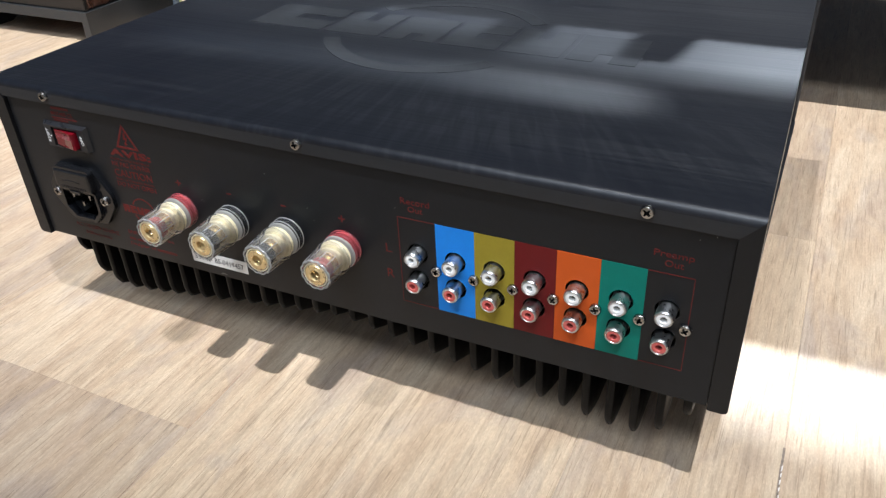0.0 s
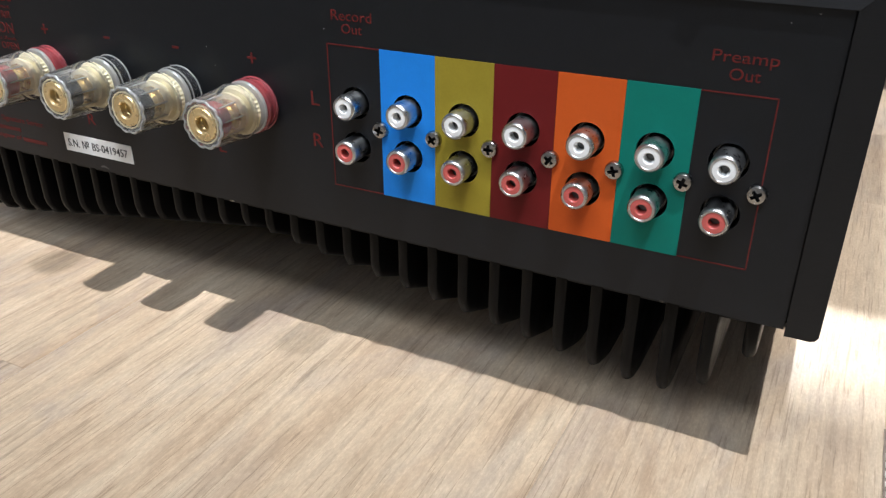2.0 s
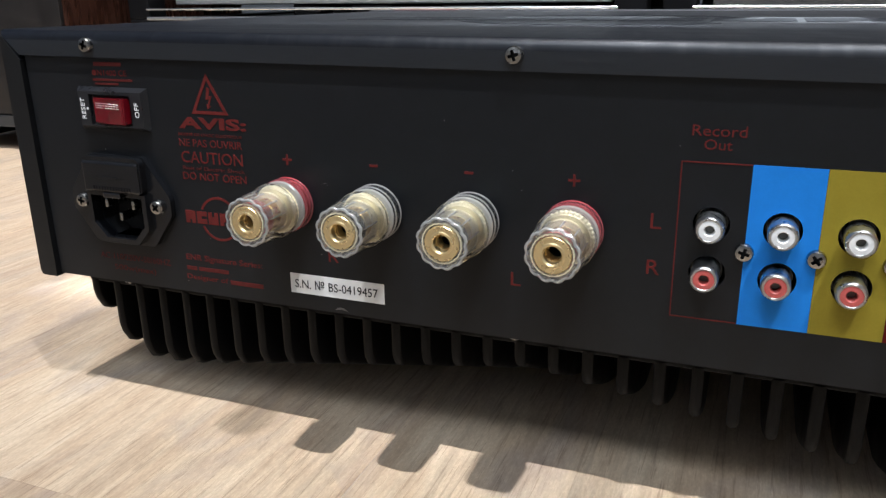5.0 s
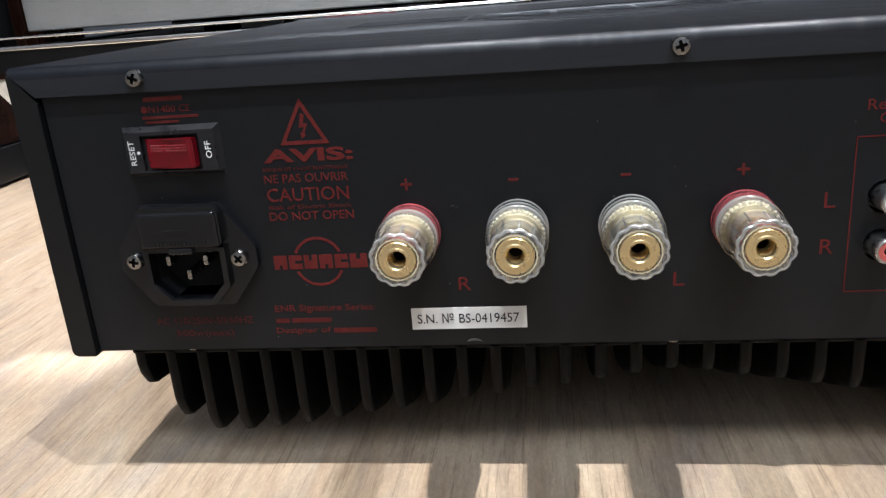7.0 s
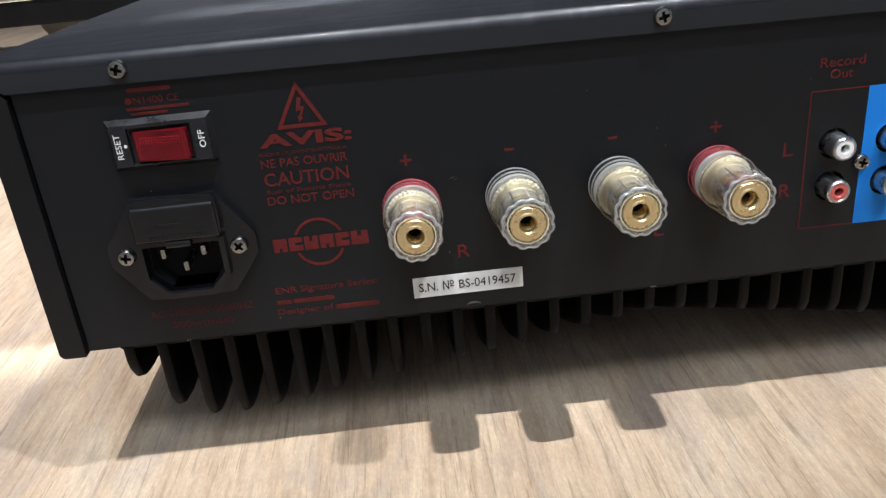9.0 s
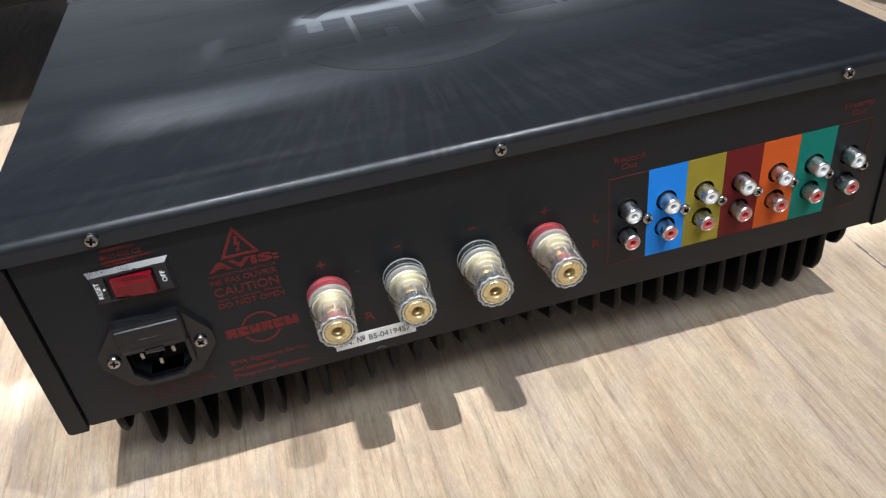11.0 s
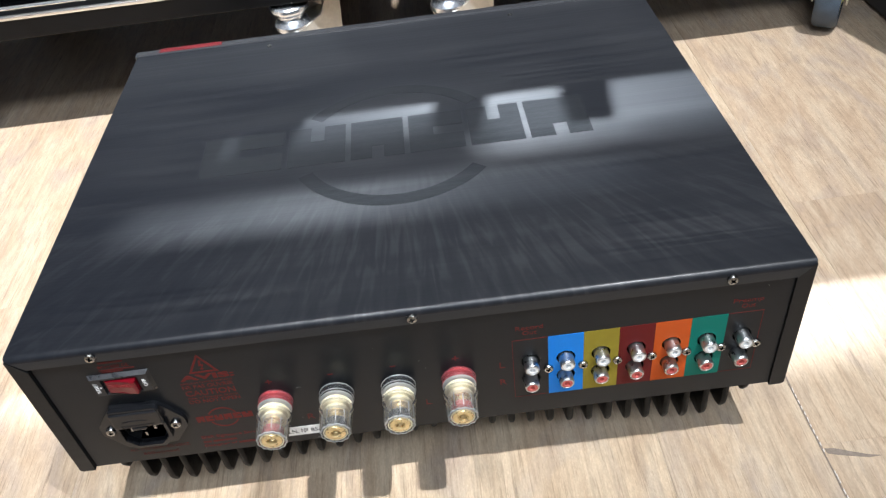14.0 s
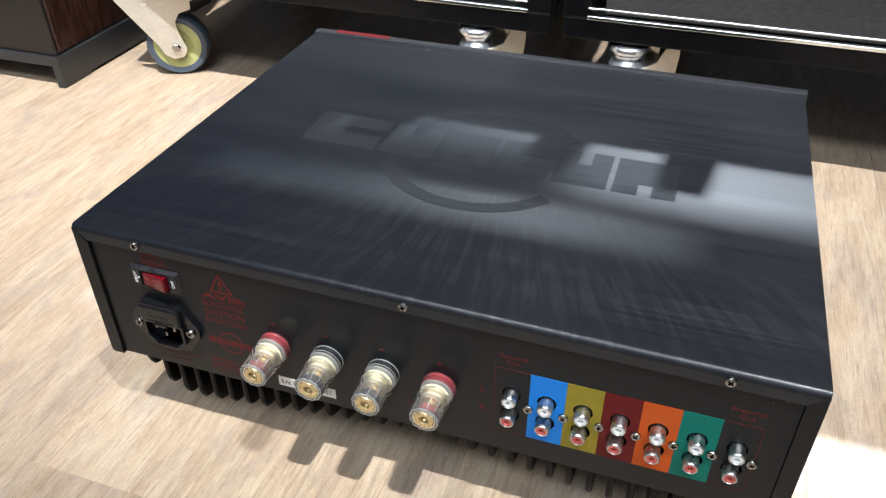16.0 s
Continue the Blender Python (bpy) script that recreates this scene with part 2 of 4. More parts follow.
M_CLEAR = acrylic("clear_acrylic", milk=0.06, gloss=0.07)
M_SLEEVE = acrylic("moulded_clear_acrylic", (0.99, 0.99, 0.98), 0.13, (0.98, 0.98, 0.96), 0.07, 0.5)
M_RED_RING = acrylic("red_translucent_plastic", (0.96, 0.5, 0.52), 0.30, (0.9, 0.22, 0.25), 0.09)
M_SMOKE_RING = acrylic("smoke_translucent_plastic", (0.97, 0.97, 0.97), 0.05, (0.9, 0.92, 0.94), 0.08)
# frosted edge, made whiter for the light piped into it
M_FROST = acrylic("frosted_acrylic_edge", (0.99, 0.99, 0.98), 0.5, (0.98, 0.97, 0.93), 0.12, 0.5)
# white for the highlight streaks painted along the sleeves
M_RIB_HIGHLIGHT = acrylic("white_rib_highlight", (0.98, 0.98, 0.97), 0.8, (0.98, 0.97, 0.94), 0.12, 0.4)
# contact metal darkened in colour, for the shade deep in the phono sockets
M_DARKMETAL = surface("shaded_contact_metal", (0.16, 0.16, 0.15), 0.4, 0.8, scale=300)
M_WHITE_PL = surface("white_plastic", (0.82, 0.82, 0.8), 0.35, scale=200, vary=0.05)
M_RED_PL = surface("red_plastic", (0.52, 0.1, 0.085), 0.35, scale=200, vary=0.1)
M_BLACK_PL = surface("black_plastic", (0.0062, 0.0066, 0.0078), 0.19, scale=150, rough_vary=0.04, spec=0.5)
M_BEZEL = surface("satin_black_plastic", (0.010, 0.0105, 0.0125), 0.33, scale=150)
M_ROCKER = surface("red_rocker_plastic", (0.15, 0.004, 0.010), 0.16, scale=60, trans=0.1, coat=0.3, spec=0.3, bump=0.02)
# lighter copy of the rocker red, for light thrown back by the prisms
M_PRISM = surface("red_prism_reflection", (0.21, 0.006, 0.011), 0.32, scale=60, spec=0.6, bump=0)
M_RUBBER = surface("grey_blue_rubber", (0.055, 0.075, 0.1), 0.55, scale=90, vary=0.3, bump=0.2)
M_OLIVE = surface("olive_nylon", (0.42, 0.43, 0.17), 0.4, scale=70, vary=0.2)
M_ZINC = surface("zinc_plated_steel", (0.66, 0.62, 0.54), 0.38, 0.6, scale=40, vary=0.15, rough_vary=0.1)
M_RACK = surface("black_lacquered_steel", (0.0028, 0.0028, 0.0032), 0.4, scale=40, rough_vary=0.08, bump=0.06, spec=0.2)
M_TRIM = brushed("polished_trim", (0.88, 0.89, 0.9), 0.2, (1, 50, 50), metal=1.0, bump=0.03, tone=0.06)
M_SPK = surface("dark_stained_veneer", (0.033, 0.013, 0.008), 0.28, scale=30, vary=0.45, stretch=(6, 6, 0.7), bump=0.05)
M_SPK_F = surface("black_baffle", (0.009, 0.0075, 0.007), 0.4, scale=40)
M_PLINTH = surface("black_painted_plinth", (0.022, 0.024, 0.026), 0.4, scale=40, bump=0.08)
M_WALL = surface("slate_wall_paint", (0.27, 0.285, 0.31), 0.8, scale=6, vary=0.06, bump=0.1)
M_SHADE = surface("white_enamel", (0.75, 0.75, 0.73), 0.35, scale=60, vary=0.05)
# paler than the other walls, so the unseen south wall bounces fill light
M_WALL_BOUNCE = surface("pale_bounce_wall", (0.62, 0.63, 0.64), 0.8, scale=6, vary=0.05, bump=0.1)
M_CEIL = surface("ceiling_paint", (0.72, 0.72, 0.71), 0.85, scale=6, vary=0.04, bump=0.1)
M_BLUE = surface("blue_field", (0.016, 0.2, 0.64), 0.5, spec=0.15, scale=150, vary=0.06)
M_OCHRE = surface("olive_yellow_field", (0.27, 0.21, 0.022), 0.5, spec=0.15, scale=150, vary=0.08)
M_MAROON = surface("maroon_field", (0.12, 0.009, 0.009), 0.5, spec=0.15, scale=150, vary=0.08)
M_ORANGE = surface("orange_field", (0.52, 0.085, 0.012), 0.5, spec=0.15, scale=150, vary=0.06)
M_TEAL = surface("teal_field", (0.004, 0.155, 0.115), 0.5, spec=0.15, scale=150, vary=0.06)
M_CLOTH = surface("speckled_grille_cloth", (0.024, 0.022, 0.02), 0.7, scale=130, vary=0.95, bump=0.4, stretch=(1, 1, 2.5))
M_GREYMETAL = surface("silver_brushed_front", (0.5, 0.51, 0.5), 0.35, 0.9, scale=60, stretch=(1, 40, 40))

# ---- mesh helpers ----


def empty(name, place=(0, 0, 0)):
    ob = new(name)
    ob.location = place
    ob.empty_display_size = 0.05
    return ob


def part(name, bm, material, parent=None, label="", smooth=False, move=None):
    me = bpy.data.meshes.new(name)
    bmesh.ops.recalc_face_normals(bm, faces=bm.faces)
    if smooth:
        for f in bm.faces:
            f.smooth = True
    bm.to_mesh(me)
    bm.free()
    if smooth:
        me.set_sharp_from_angle(angle=radians(32))
    me.materials.append(material)
    ob = new(name, me)
    if move is not None:
        ob.matrix_basis = move
    if parent is not None:
        ob.parent = parent
    if label:
        tagged(ob, label)
    return ob


def share(name, source, parent, m):
    ob = new(name, source.data)
    ob.parent = parent
    ob.matrix_basis = m
    return ob


def add_box(bm, x0, x1, y0, y1, z0, z1, bevel=0.0, segments=2, m=None):
    r = bmesh.ops.create_cube(bm, size=1.0)
    vs = r["verts"]
    for v in vs:
        v.co = Vector(((x0 + x1) / 2 + v.co.x * (x1 - x0), (y0 + y1) / 2 + v.co.y * (y1 - y0), (z0 + z1) / 2 + v.co.z * (z1 - z0)))
    es = list({e for v in vs for e in v.link_edges})
    if bevel:
        out = bmesh.ops.bevel(bm, geom=es, offset=bevel, segments=segments, affect="EDGES", profile=0.5)
        vs = list({v for f in out["faces"] for v in f.verts} | {v for v in vs if v.is_valid})
    if m is not None:
        bmesh.ops.transform(bm, matrix=m, verts=[v for v in vs if v.is_valid])
    return bm


def box(x0, x1, y0, y1, z0, z1, bevel=0.0, segments=2):
    return add_box(bmesh.new(), x0, x1, y0, y1, z0, z1, bevel, segments)


def add_lathe(bm, profile, m, steps=32, radius_of=None):
    """Turns (radius, height) pairs about z, then places them by m. radius_of: a change of radius by angle and height."""
    rings = []
    for r, h in profile:
        if r <= 1e-9:
            rings.append([bm.verts.new(m @ Vector((0, 0, h)))])
            continue
        ring = []
        for k in range(steps):
            a = 2 * math.pi * k / steps
            q = radius_of(a, r, h) if radius_of else r
            ring.append(bm.verts.new(m @ Vector((q * math.cos(a), q * math.sin(a), h))))
        rings.append(ring)
    for a, b in zip(rings, rings[1:]):
        for k in range(steps):
            j = (k + 1) % steps
            if len(a) == 1 and len(b) == 1:
                continue
            if len(a) == 1:
                bm.faces.new((a[0], b[k], b[j]))
            elif len(b) == 1:
                bm.faces.new((a[k], a[j], b[0]))
            else:
                bm.faces.new((a[k], a[j], b[j], b[k]))
    return bm


def lathe(profile, m, steps=32, radius_of=None):
    return add_lathe(bmesh.new(), profile, m, steps, radius_of)


# z of a lathe points out of the rear panel, towards -y
OUT = Matrix.Rotation(radians(90), 4, "X")


def out_at(x, z, y=0.0):
    return Matrix.Translation((x, y, z)) @ OUT


def circle(cx, cz, r, n=28, a0=0.0):
    return [(cx + r * math.cos(a0 + 2 * math.pi * k / n), cz + r * math.sin(a0 + 2 * math.pi * k / n)) for k in range(n)]


def add_plate(bm, outer, holes, y0, y1, to3=None):
    """A plate in the x-z plane from y0 (front, nearer -y) to y1, with holes right through."""
    to3 = to3 or (lambda a, b, d: Vector((a, d, b)))
    work = bmesh.new()
    edges = []
    for loop in [outer] + list(holes):
        vs = [work.verts.new((a, b, 0)) for a, b in loop]
        edges += [work.edges.new((vs[k], vs[(k + 1) % len(vs)])) for k in range(len(vs))]
    bmesh.ops.triangle_fill(work, use_beauty=True, use_dissolve=False, edges=edges)
    front = {v: bm.verts.new(to3(v.co.x, v.co.y, y0)) for v in work.verts}
    back = {v: bm.verts.new(to3(v.co.x, v.co.y, y1)) for v in work.verts}
    for f in work.faces:
        bm.faces.new([front[v] for v in f.verts])
        bm.faces.new([back[v] for v in reversed(f.verts)])
    for e in work.edges:
        if len(e.link_faces) == 1:
            a, b = e.verts
            bm.faces.new((front[a], front[b], back[b], back[a]))
    work.free()
    return bm


def plate(outer, holes, y0, y1, to3=None):
    return add_plate(bmesh.new(), outer, holes, y0, y1, to3)


def rect(x0, x1, z0, z1):
    return [(x0, z0), (x1, z0), (x1, z1), (x0, z1)]


def round_rect(x0, x1, z0, z1, r, n=5):
    pts = []
    for cx, cz, a in ((x1 - r, z1 - r, 0), (x0 + r, z1 - r, 90), (x0 + r, z0 + r, 180), (x1 - r, z0 + r, 270)):
        for k in range(n + 1):
            t = radians(a + 90 * k / n)
            pts.append((cx + r * math.cos(t), cz + r * math.sin(t)))
    return pts


def flat_strip(bm, pts, width, y0, y1):
    """A closed line of even width through pts in the x-z plane."""
    n = len(pts)
    outer, inner = [], []
    for k in range(n):
        p, q, r = (Vector(pts[(k + d) % n]) for d in (-1, 0, 1))
        d1, d2 = (q - p).normalized(), (r - q).normalized()
        n1, n2 = Vector((d1.y, -d1.x)), Vector((d2.y, -d2.x))
        s = (n1 + n2).normalized()
        w = width / 2 / max(0.2, s.dot(n1))
        outer.append(tuple(q + s * w))
        inner.append(tuple(q - s * w))
    return add_plate(bm, outer, [inner], y0, y1)


def lettering(text, x0, x1, z0, z1, y, material, parent, turn=0, bold=0.0, name="lettering"):
    """Words in the built-in font, fitted to a field of the rear panel."""
    cu = bpy.data.curves.new("words", "FONT")
    cu.body = text
    cu.extrude, cu.offset = 0.002, bold
    cu.resolution_u = 3
    tmp = bpy.data.objects.new("words", cu)
    scene.collection.objects.link(tmp)
    bpy.context.view_layer.update()
    me = bpy.data.meshes.new_from_object(tmp.evaluated_get(bpy.context.evaluated_depsgraph_get()))
    bpy.data.objects.remove(tmp)
    bpy.data.curves.remove(cu)
    me.name = name
    co = np.empty(len(me.vertices) * 3)
    me.vertices.foreach_get("co", co)
    co = co.reshape(-1, 3)
    if turn:
        co[:, :2] = np.stack([-co[:, 1], co[:, 0]], 1)
    lo, hi = co.min(0), co.max(0)
    u = (co - lo) / np.maximum(hi - lo, 1e-9)
    outp = np.stack([x0 + u[:, 0] * (x1 - x0), y - 0.00015 + (1 - u[:, 2]) * 0.00015, z0 + u[:, 1] * (z1 - z0)], 1)
    me.vertices.foreach_set("co", outp.ravel())
    me.materials.clear()
    me.materials.append(material)
    me.update()
    ob = new(name, me)
    ob.parent = parent
    return ob


# ---- the amplifier ----
W, TOP, BOT, DEEP = 0.2325, 0.168, 0.0605, 0.362
amp = empty("amplifier")
tagged(amp, "black stereo amplifier seen from behind, finned underside, on oak floor", "amplifier")


def sprung(x, y, z):
    """The cover rises a little towards the rear fold, more at one end."""
    if z < 0.159:
        return z
    u = max(0.0, min(1.0, y / DEEP))
    lift = (0.0023 - 0.0065 * x) * (1 - u) + 0.0005 * u
    w = max(0.0, min(1.0, (z - 0.1593) / (TOP - 0.1593)))
    return z + lift * w - 0.008 * x * (1 - w)


def top_cover():
    bm = bmesh.new()
    # section of the folded sheet, rounded at the rear fold
    sec = [(DEEP, TOP)]
    R = 0.0034
    for k in range(9):
        a = radians(90 + 90 * k / 8)
        sec.append((-0.0012 + R + R * math.cos(a), TOP - R + R * math.sin(a)))
    sec += [(-0.0012, 0.1593), (0.0003, 0.1593)]
    for k in range(9):
        a = radians(180 - 90 * k / 8)
        sec.append((0.0003 + (R - 0.0015) + (R - 0.0015) * math.cos(a), TOP - R + (R - 0.0015) * math.sin(a)))
    sec.append((DEEP, TOP - 0.0015))
    n, steps = len(sec), 16
    rows = []
    for i in range(steps + 1):
        row = []
        for y, z in sec:
            mitre = 0.0095 * max(0, (TOP - 0.0012 - z) / 0.0075) if y < 0.0006 else 0.0
            xa, xb = -W + mitre, W - mitre - 0.0052 * max(0, y) / DEEP
            x = xa + (xb - xa) * i / steps
            row.append(bm.verts.new((x, y, sprung(x, y, z))))
        rows.append(row)
    for a, b in zip(rows, rows[1:]):
        for k in range(n):
            j = (k + 1) % n
            f = bm.faces.new((a[k], a[j], b[j], b[k]))
            f.material_index = 1 if 9 <= k <= 10 else 0
    bm.faces.new(rows[0])
    bm.faces.new(rows[-1][::-1])
    ob = part("top_cover", bm, M_TOP, amp, "black brushed aluminium top cover", smooth=True)
    ob.data.materials.append(M_LIP)
    return ob


cover = top_cover()


def side_panel(s):
    bm = bmesh.new()
    x_out, x_in = s * W, s * (W - 0.0015)
    add_box(bm, min(x_out, x_in), max(x_out, x_in), -0.0002, DEEP, BOT - 0.0004, TOP - 0.0022, 0.0004, 1)
    # rear flange, mitred against the lip of the cover
    pts = [(s * W, BOT + 0.0006), (s * (W - 0.0008), BOT - 0.0008), (s * (W - 0.0022), BOT - 0.0014), (s * (W - 0.0098), BOT - 0.0014), (s * (W - 0.0098), 0.1590), (s * (W - 0.0006), TOP - 0.0018), (s * W, TOP - 0.0018)]
    flange = add_plate(bmesh.new(), pts, [], -0.0016 if s < 0 else -0.0010, 0.0030)
    bmesh.ops.bevel(flange, geom=[e for e in flange.edges if all(v.co.y < 0 for v in e.verts) and len(e.link_faces) == 2 and e.calc_face_angle() > 0.5], offset=0.0006, segments=2, affect="EDGES")
    for v in flange.verts:
        v.co.z = sprung(v.co.x, v.co.y, v.co.z)
    part("rear_flange", flange, M_FLANGE, amp)
    for v in bm.verts:
        v.co.z = sprung(v.co.x, v.co.y, v.co.z)
    if s > 0:
        for v in bm.verts:
            v.co.x -= 0.0052 * max(0, v.co.y) / DEEP
    return part("side_panel", bm, M_SIDE, amp)


for s in (-1, 1):
    side_panel(s)

RCA_X = [0.0675 + 0.0217 * k for k in range(7)]
RCA_Z = (0.1116, 0.0949)
IEC_X, IEC_Z = -0.1765, 0.0995


def cavity(k=1.0):
    return [(IEC_X + k * a, IEC_Z + b) for a, b in ((-0.0138, 0.0030), (0.0138, 0.0030), (0.0138, -0.0095), (0.0078, -0.0160), (-0.0078, -0.0160), (-0.0138, -0.0095))]


holes = [circle(x, z, 0.0059, 26) for x in RCA_X for z in RCA_Z] + [cavity(0.98)]
rear = part("rear_panel", plate(rect(-W + 0.0109, W - 0.0102, BOT, 0.1606), holes, 0.0004, 0.0019), M_PANEL, amp, "matt black rear panel with red lettering")
# near-black sheets added behind the openings, for the shade inside the case
part("dark_backing_frame", plate(rect(-W + 0.002, W - 0.002, BOT, 0.1650), [rect(-W + 0.02, W - 0.02, BOT + 0.004, 0.158)], 0.0040, 0.0052), M_VOID, amp)
part("dark_backing_plate", box(0.054, 0.214, 0.0085, 0.0095, 0.082, 0.126), M_VOID, amp)
part("bottom_plate", box(-W + 0.002, W - 0.002, 0.0022, DEEP, BOT, BOT + 0.0015), M_LIP, amp)

# colour fields and frame lines
for k, mat in enumerate((M_BLUE, M_OCHRE, M_MAROON, M_ORANGE, M_TEAL)):
    x0 = 0.0784 + 0.0217 * k
    hs = [circle(RCA_X[k + 1], z, 0.0059, 26) for z in RCA_Z]
    part("colour_field", plate(rect(x0 + 0.00005, x0 + 0.02165, 0.0780, 0.1322), hs, 0.0002, 0.0005), mat, rear,
         ("blue", "olive yellow", "maroon", "orange", "teal green")[k] + " printed input field")
for x0, x1 in ((0.0566, 0.0784), (0.187, 0.2082)):
    bm = bmesh.new()
    if x0 < 0.1:
        bars = ((x0, x0 + 0.0004, 0.078, 0.1322), (x0, x1, 0.1318, 0.1322), (x0, x1, 0.078, 0.0784))
    else:
        bars = ((x1 - 0.0004, x1, 0.078, 0.1322), (x0, x1, 0.1318, 0.1322), (x0, x1, 0.078, 0.0784))
    for a, b, c, d in bars:
        add_plate(bm, rect(a, b, c, d), [], 0.00025, 0.00045)
    part("frame_line", bm, M_RED_INK, rear)

YL = 0.0004
WARNING_WORDS = [
    ("AVIS:", -0.1428, -0.1100, 0.1330, 0.1378, M_RED_INK, 0.035),
    ("RISQUE DE CHOC ELECTRIQUE", -0.1436, -0.1125, 0.1298, 0.1312, M_DIM_INK, 0.0),
    ("NE PAS OUVRIR", -0.1436, -0.1128, 0.1256, 0.1287, M_RED_INK, 0.0),
    ("CAUTION", -0.1434, -0.1131, 0.1187, 0.1236, M_RED_INK, 0.004),
    ("Risk of Electric Shock", -0.1432, -0.1125, 0.1158, 0.1173, M_DIM_INK, 0.0),
    ("DO NOT OPEN", -0.1436, -0.1122, 0.1115, 0.1147, M_RED_INK, 0.004),
    ("ENR Signature Series:", -0.1470, -0.1082, 0.0748, 0.0782, M_RED_INK, 0.0),
    ("Designer of", -0.1476, -0.1262, 0.0660, 0.0690, M_RED_INK, 0.0),
    ("AC 110/250V-50/60HZ", -0.1955, -0.1562, 0.0713, 0.0741, M_DIM_INK, 0.0),
    ("500w(max)", -0.1882, -0.1648, 0.0655, 0.0688, M_DIM_INK, 0.0),
]
PANEL_WORDS = [
    ("N1400", -0.1822, -0.1722, 0.1532, 0.1556, M_RED_INK, 0.0),
    ("CE", -0.1708, -0.1668, 0.1532, 0.1556, M_RED_INK, 0.0),
    ("R", -0.0762, -0.0717, 0.0824, 0.0875, M_RED_INK, 0.0),
    ("L", -0.0002, 0.0036, 0.0820, 0.0871, M_RED_INK, 0.0),
    ("L", 0.0482, 0.0518, 0.1085, 0.1138, M_RED_INK, 0.0),
    ("R", 0.0479, 0.0522, 0.0922, 0.0974, M_RED_INK, 0.0),
    ("Record", 0.0592, 0.0757, 0.1405, 0.1440, M_RED_INK, 0.0),
    ("Out", 0.0632, 0.0717, 0.1362, 0.1395, M_RED_INK, 0.0),
    ("Preamp", 0.1885, 0.2065, 0.1397, 0.1440, M_RED_INK, 0.0),
    ("Out", 0.1938, 0.2023, 0.1358, 0.1392, M_RED_INK, 0.0),
]
for words in (WARNING_WORDS, PANEL_WORDS):
    for text, x0, x1, z0, z1, mat, bold in words:
        lettering(text, x0, x1, z0, z1, YL, mat, rear, bold=bold)


def ink_shape(name, loops, material, parent=None):
    bm = bmesh.new()
    for outer, hs in loops:
        add_plate(bm, outer, hs, 0.00025, 0.00045)
    return part(name, bm, material, parent or rear)


# unreadable lines and names as bars
for x0, x1, z0, z1, mat in ((-0.1835, -0.1690, 0.1572, 0.1588, M_DIM_INK), (-0.1850, -0.1640, 0.1510, 0.1520, M_DIM_INK), (-0.1840, -0.1715, 0.1494, 0.1503, M_DIM_INK),
                            (-0.1472, -0.1420, 0.0710, 0.0727, M_DIM_INK), (-0.1408, -0.1255, 0.0710, 0.0727, M_DIM_INK), (-0.1250, -0.1085, 0.0665, 0.0684, M_DIM_INK)):
    ink_shape("printed_bar", [(rect(x0, x1, z0, z1), [])], mat)
ink_shape("approval_dot", [(circle(-0.1838, 0.1544, 0.0012, 16), [])], M_RED_INK)
# plus and minus signs
for x, plus in ((-0.0922, 1), (-0.0545, 0), (-0.0164, 0), (0.0219, 1)):
    a, w = 0.0021, 0.00042
    cross = [(-w, -a), (w, -a), (w, -w), (a, -w), (a, w), (w, w), (w, a), (-w, a), (-w, w), (-a, w), (-a, -w), (-w, -w)]
    pts = cross if plus else rect(-0.0017, 0.0017, -w * 1.1, w * 1.1)
    ink_shape("plus_sign" if plus else "minus_sign", [([(x + p, 0.123 + q) for p, q in pts], [])], M_RED_INK)
# warning triangle with bolt
bm = bmesh.new()
flat_strip(bm, [(-0.1270, 0.1540), (-0.1346, 0.1398), (-0.1190, 0.1398)], 0.0013, 0.00025, 0.00045)
add_plate(bm, [(-0.1272, 0.1500), (-0.1258, 0.1496), (-0.1266, 0.1464), (-0.1250, 0.1466), (-0.1266, 0.1428), (-0.1258, 0.1424), (-0.1276, 0.1412), (-0.1280, 0.1434), (-0.1273, 0.1431),
               (-0.1264, 0.1453), (-0.1282, 0.1450)], [], 0.00025, 0.00045)
part("warning_triangle", bm, M_RED_INK, rear, "red warning triangle with a bolt")
# maker's mark as plain shapes: a ring and six blocks
ring = []
for a0, a1 in ((24, 156), (204, 336)):
    o = [(-0.1275 + 0.0096 * math.cos(radians(a0 + (a1 - a0) * k / 16)), 0.0953 + 0.0096 * math.sin(radians(a0 + (a1 - a0) * k / 16))) for k in range(17)]
    i = [(-0.1275 + 0.0086 * math.cos(radians(a0 + (a1 - a0) * k / 16)), 0.0953 + 0.0086 * math.sin(radians(a0 + (a1 - a0) * k / 16))) for k in range(17)]
    ring.append((o + i[::-1], []))


def notched(k, x0, x1, z0, z1):
    """Outline of a plain block of the maker's mark with one notch."""
    w, h = x1 - x0, z1 - z0
    if k % 3 == 0:
        return [(x0, z0), (x0 + 0.4 * w, z0), (x0 + 0.4 * w, z0 + 0.3 * h), (x0 + 0.62 * w, z0 + 0.3 * h), (x0 + 0.62 * w, z0), (x1, z0), (x1, z1), (x0, z1)]
    if k % 3 == 1:
        return [(x0, z0), (x1, z0), (x1, z0 + 0.4 * h), (x0 + 0.45 * w, z0 + 0.4 * h), (x0 + 0.45 * w, z0 + 0.62 * h), (x1, z0 + 0.62 * h), (x1, z1), (x0, z1)]
    return [(x0, z0), (x1, z0), (x1, z1), (x0 + 0.62 * w, z1), (x0 + 0.62 * w, z0 + 0.62 * h), (x0 + 0.38 * w, z0 + 0.62 * h), (x0 + 0.38 * w, z1), (x0, z1)]


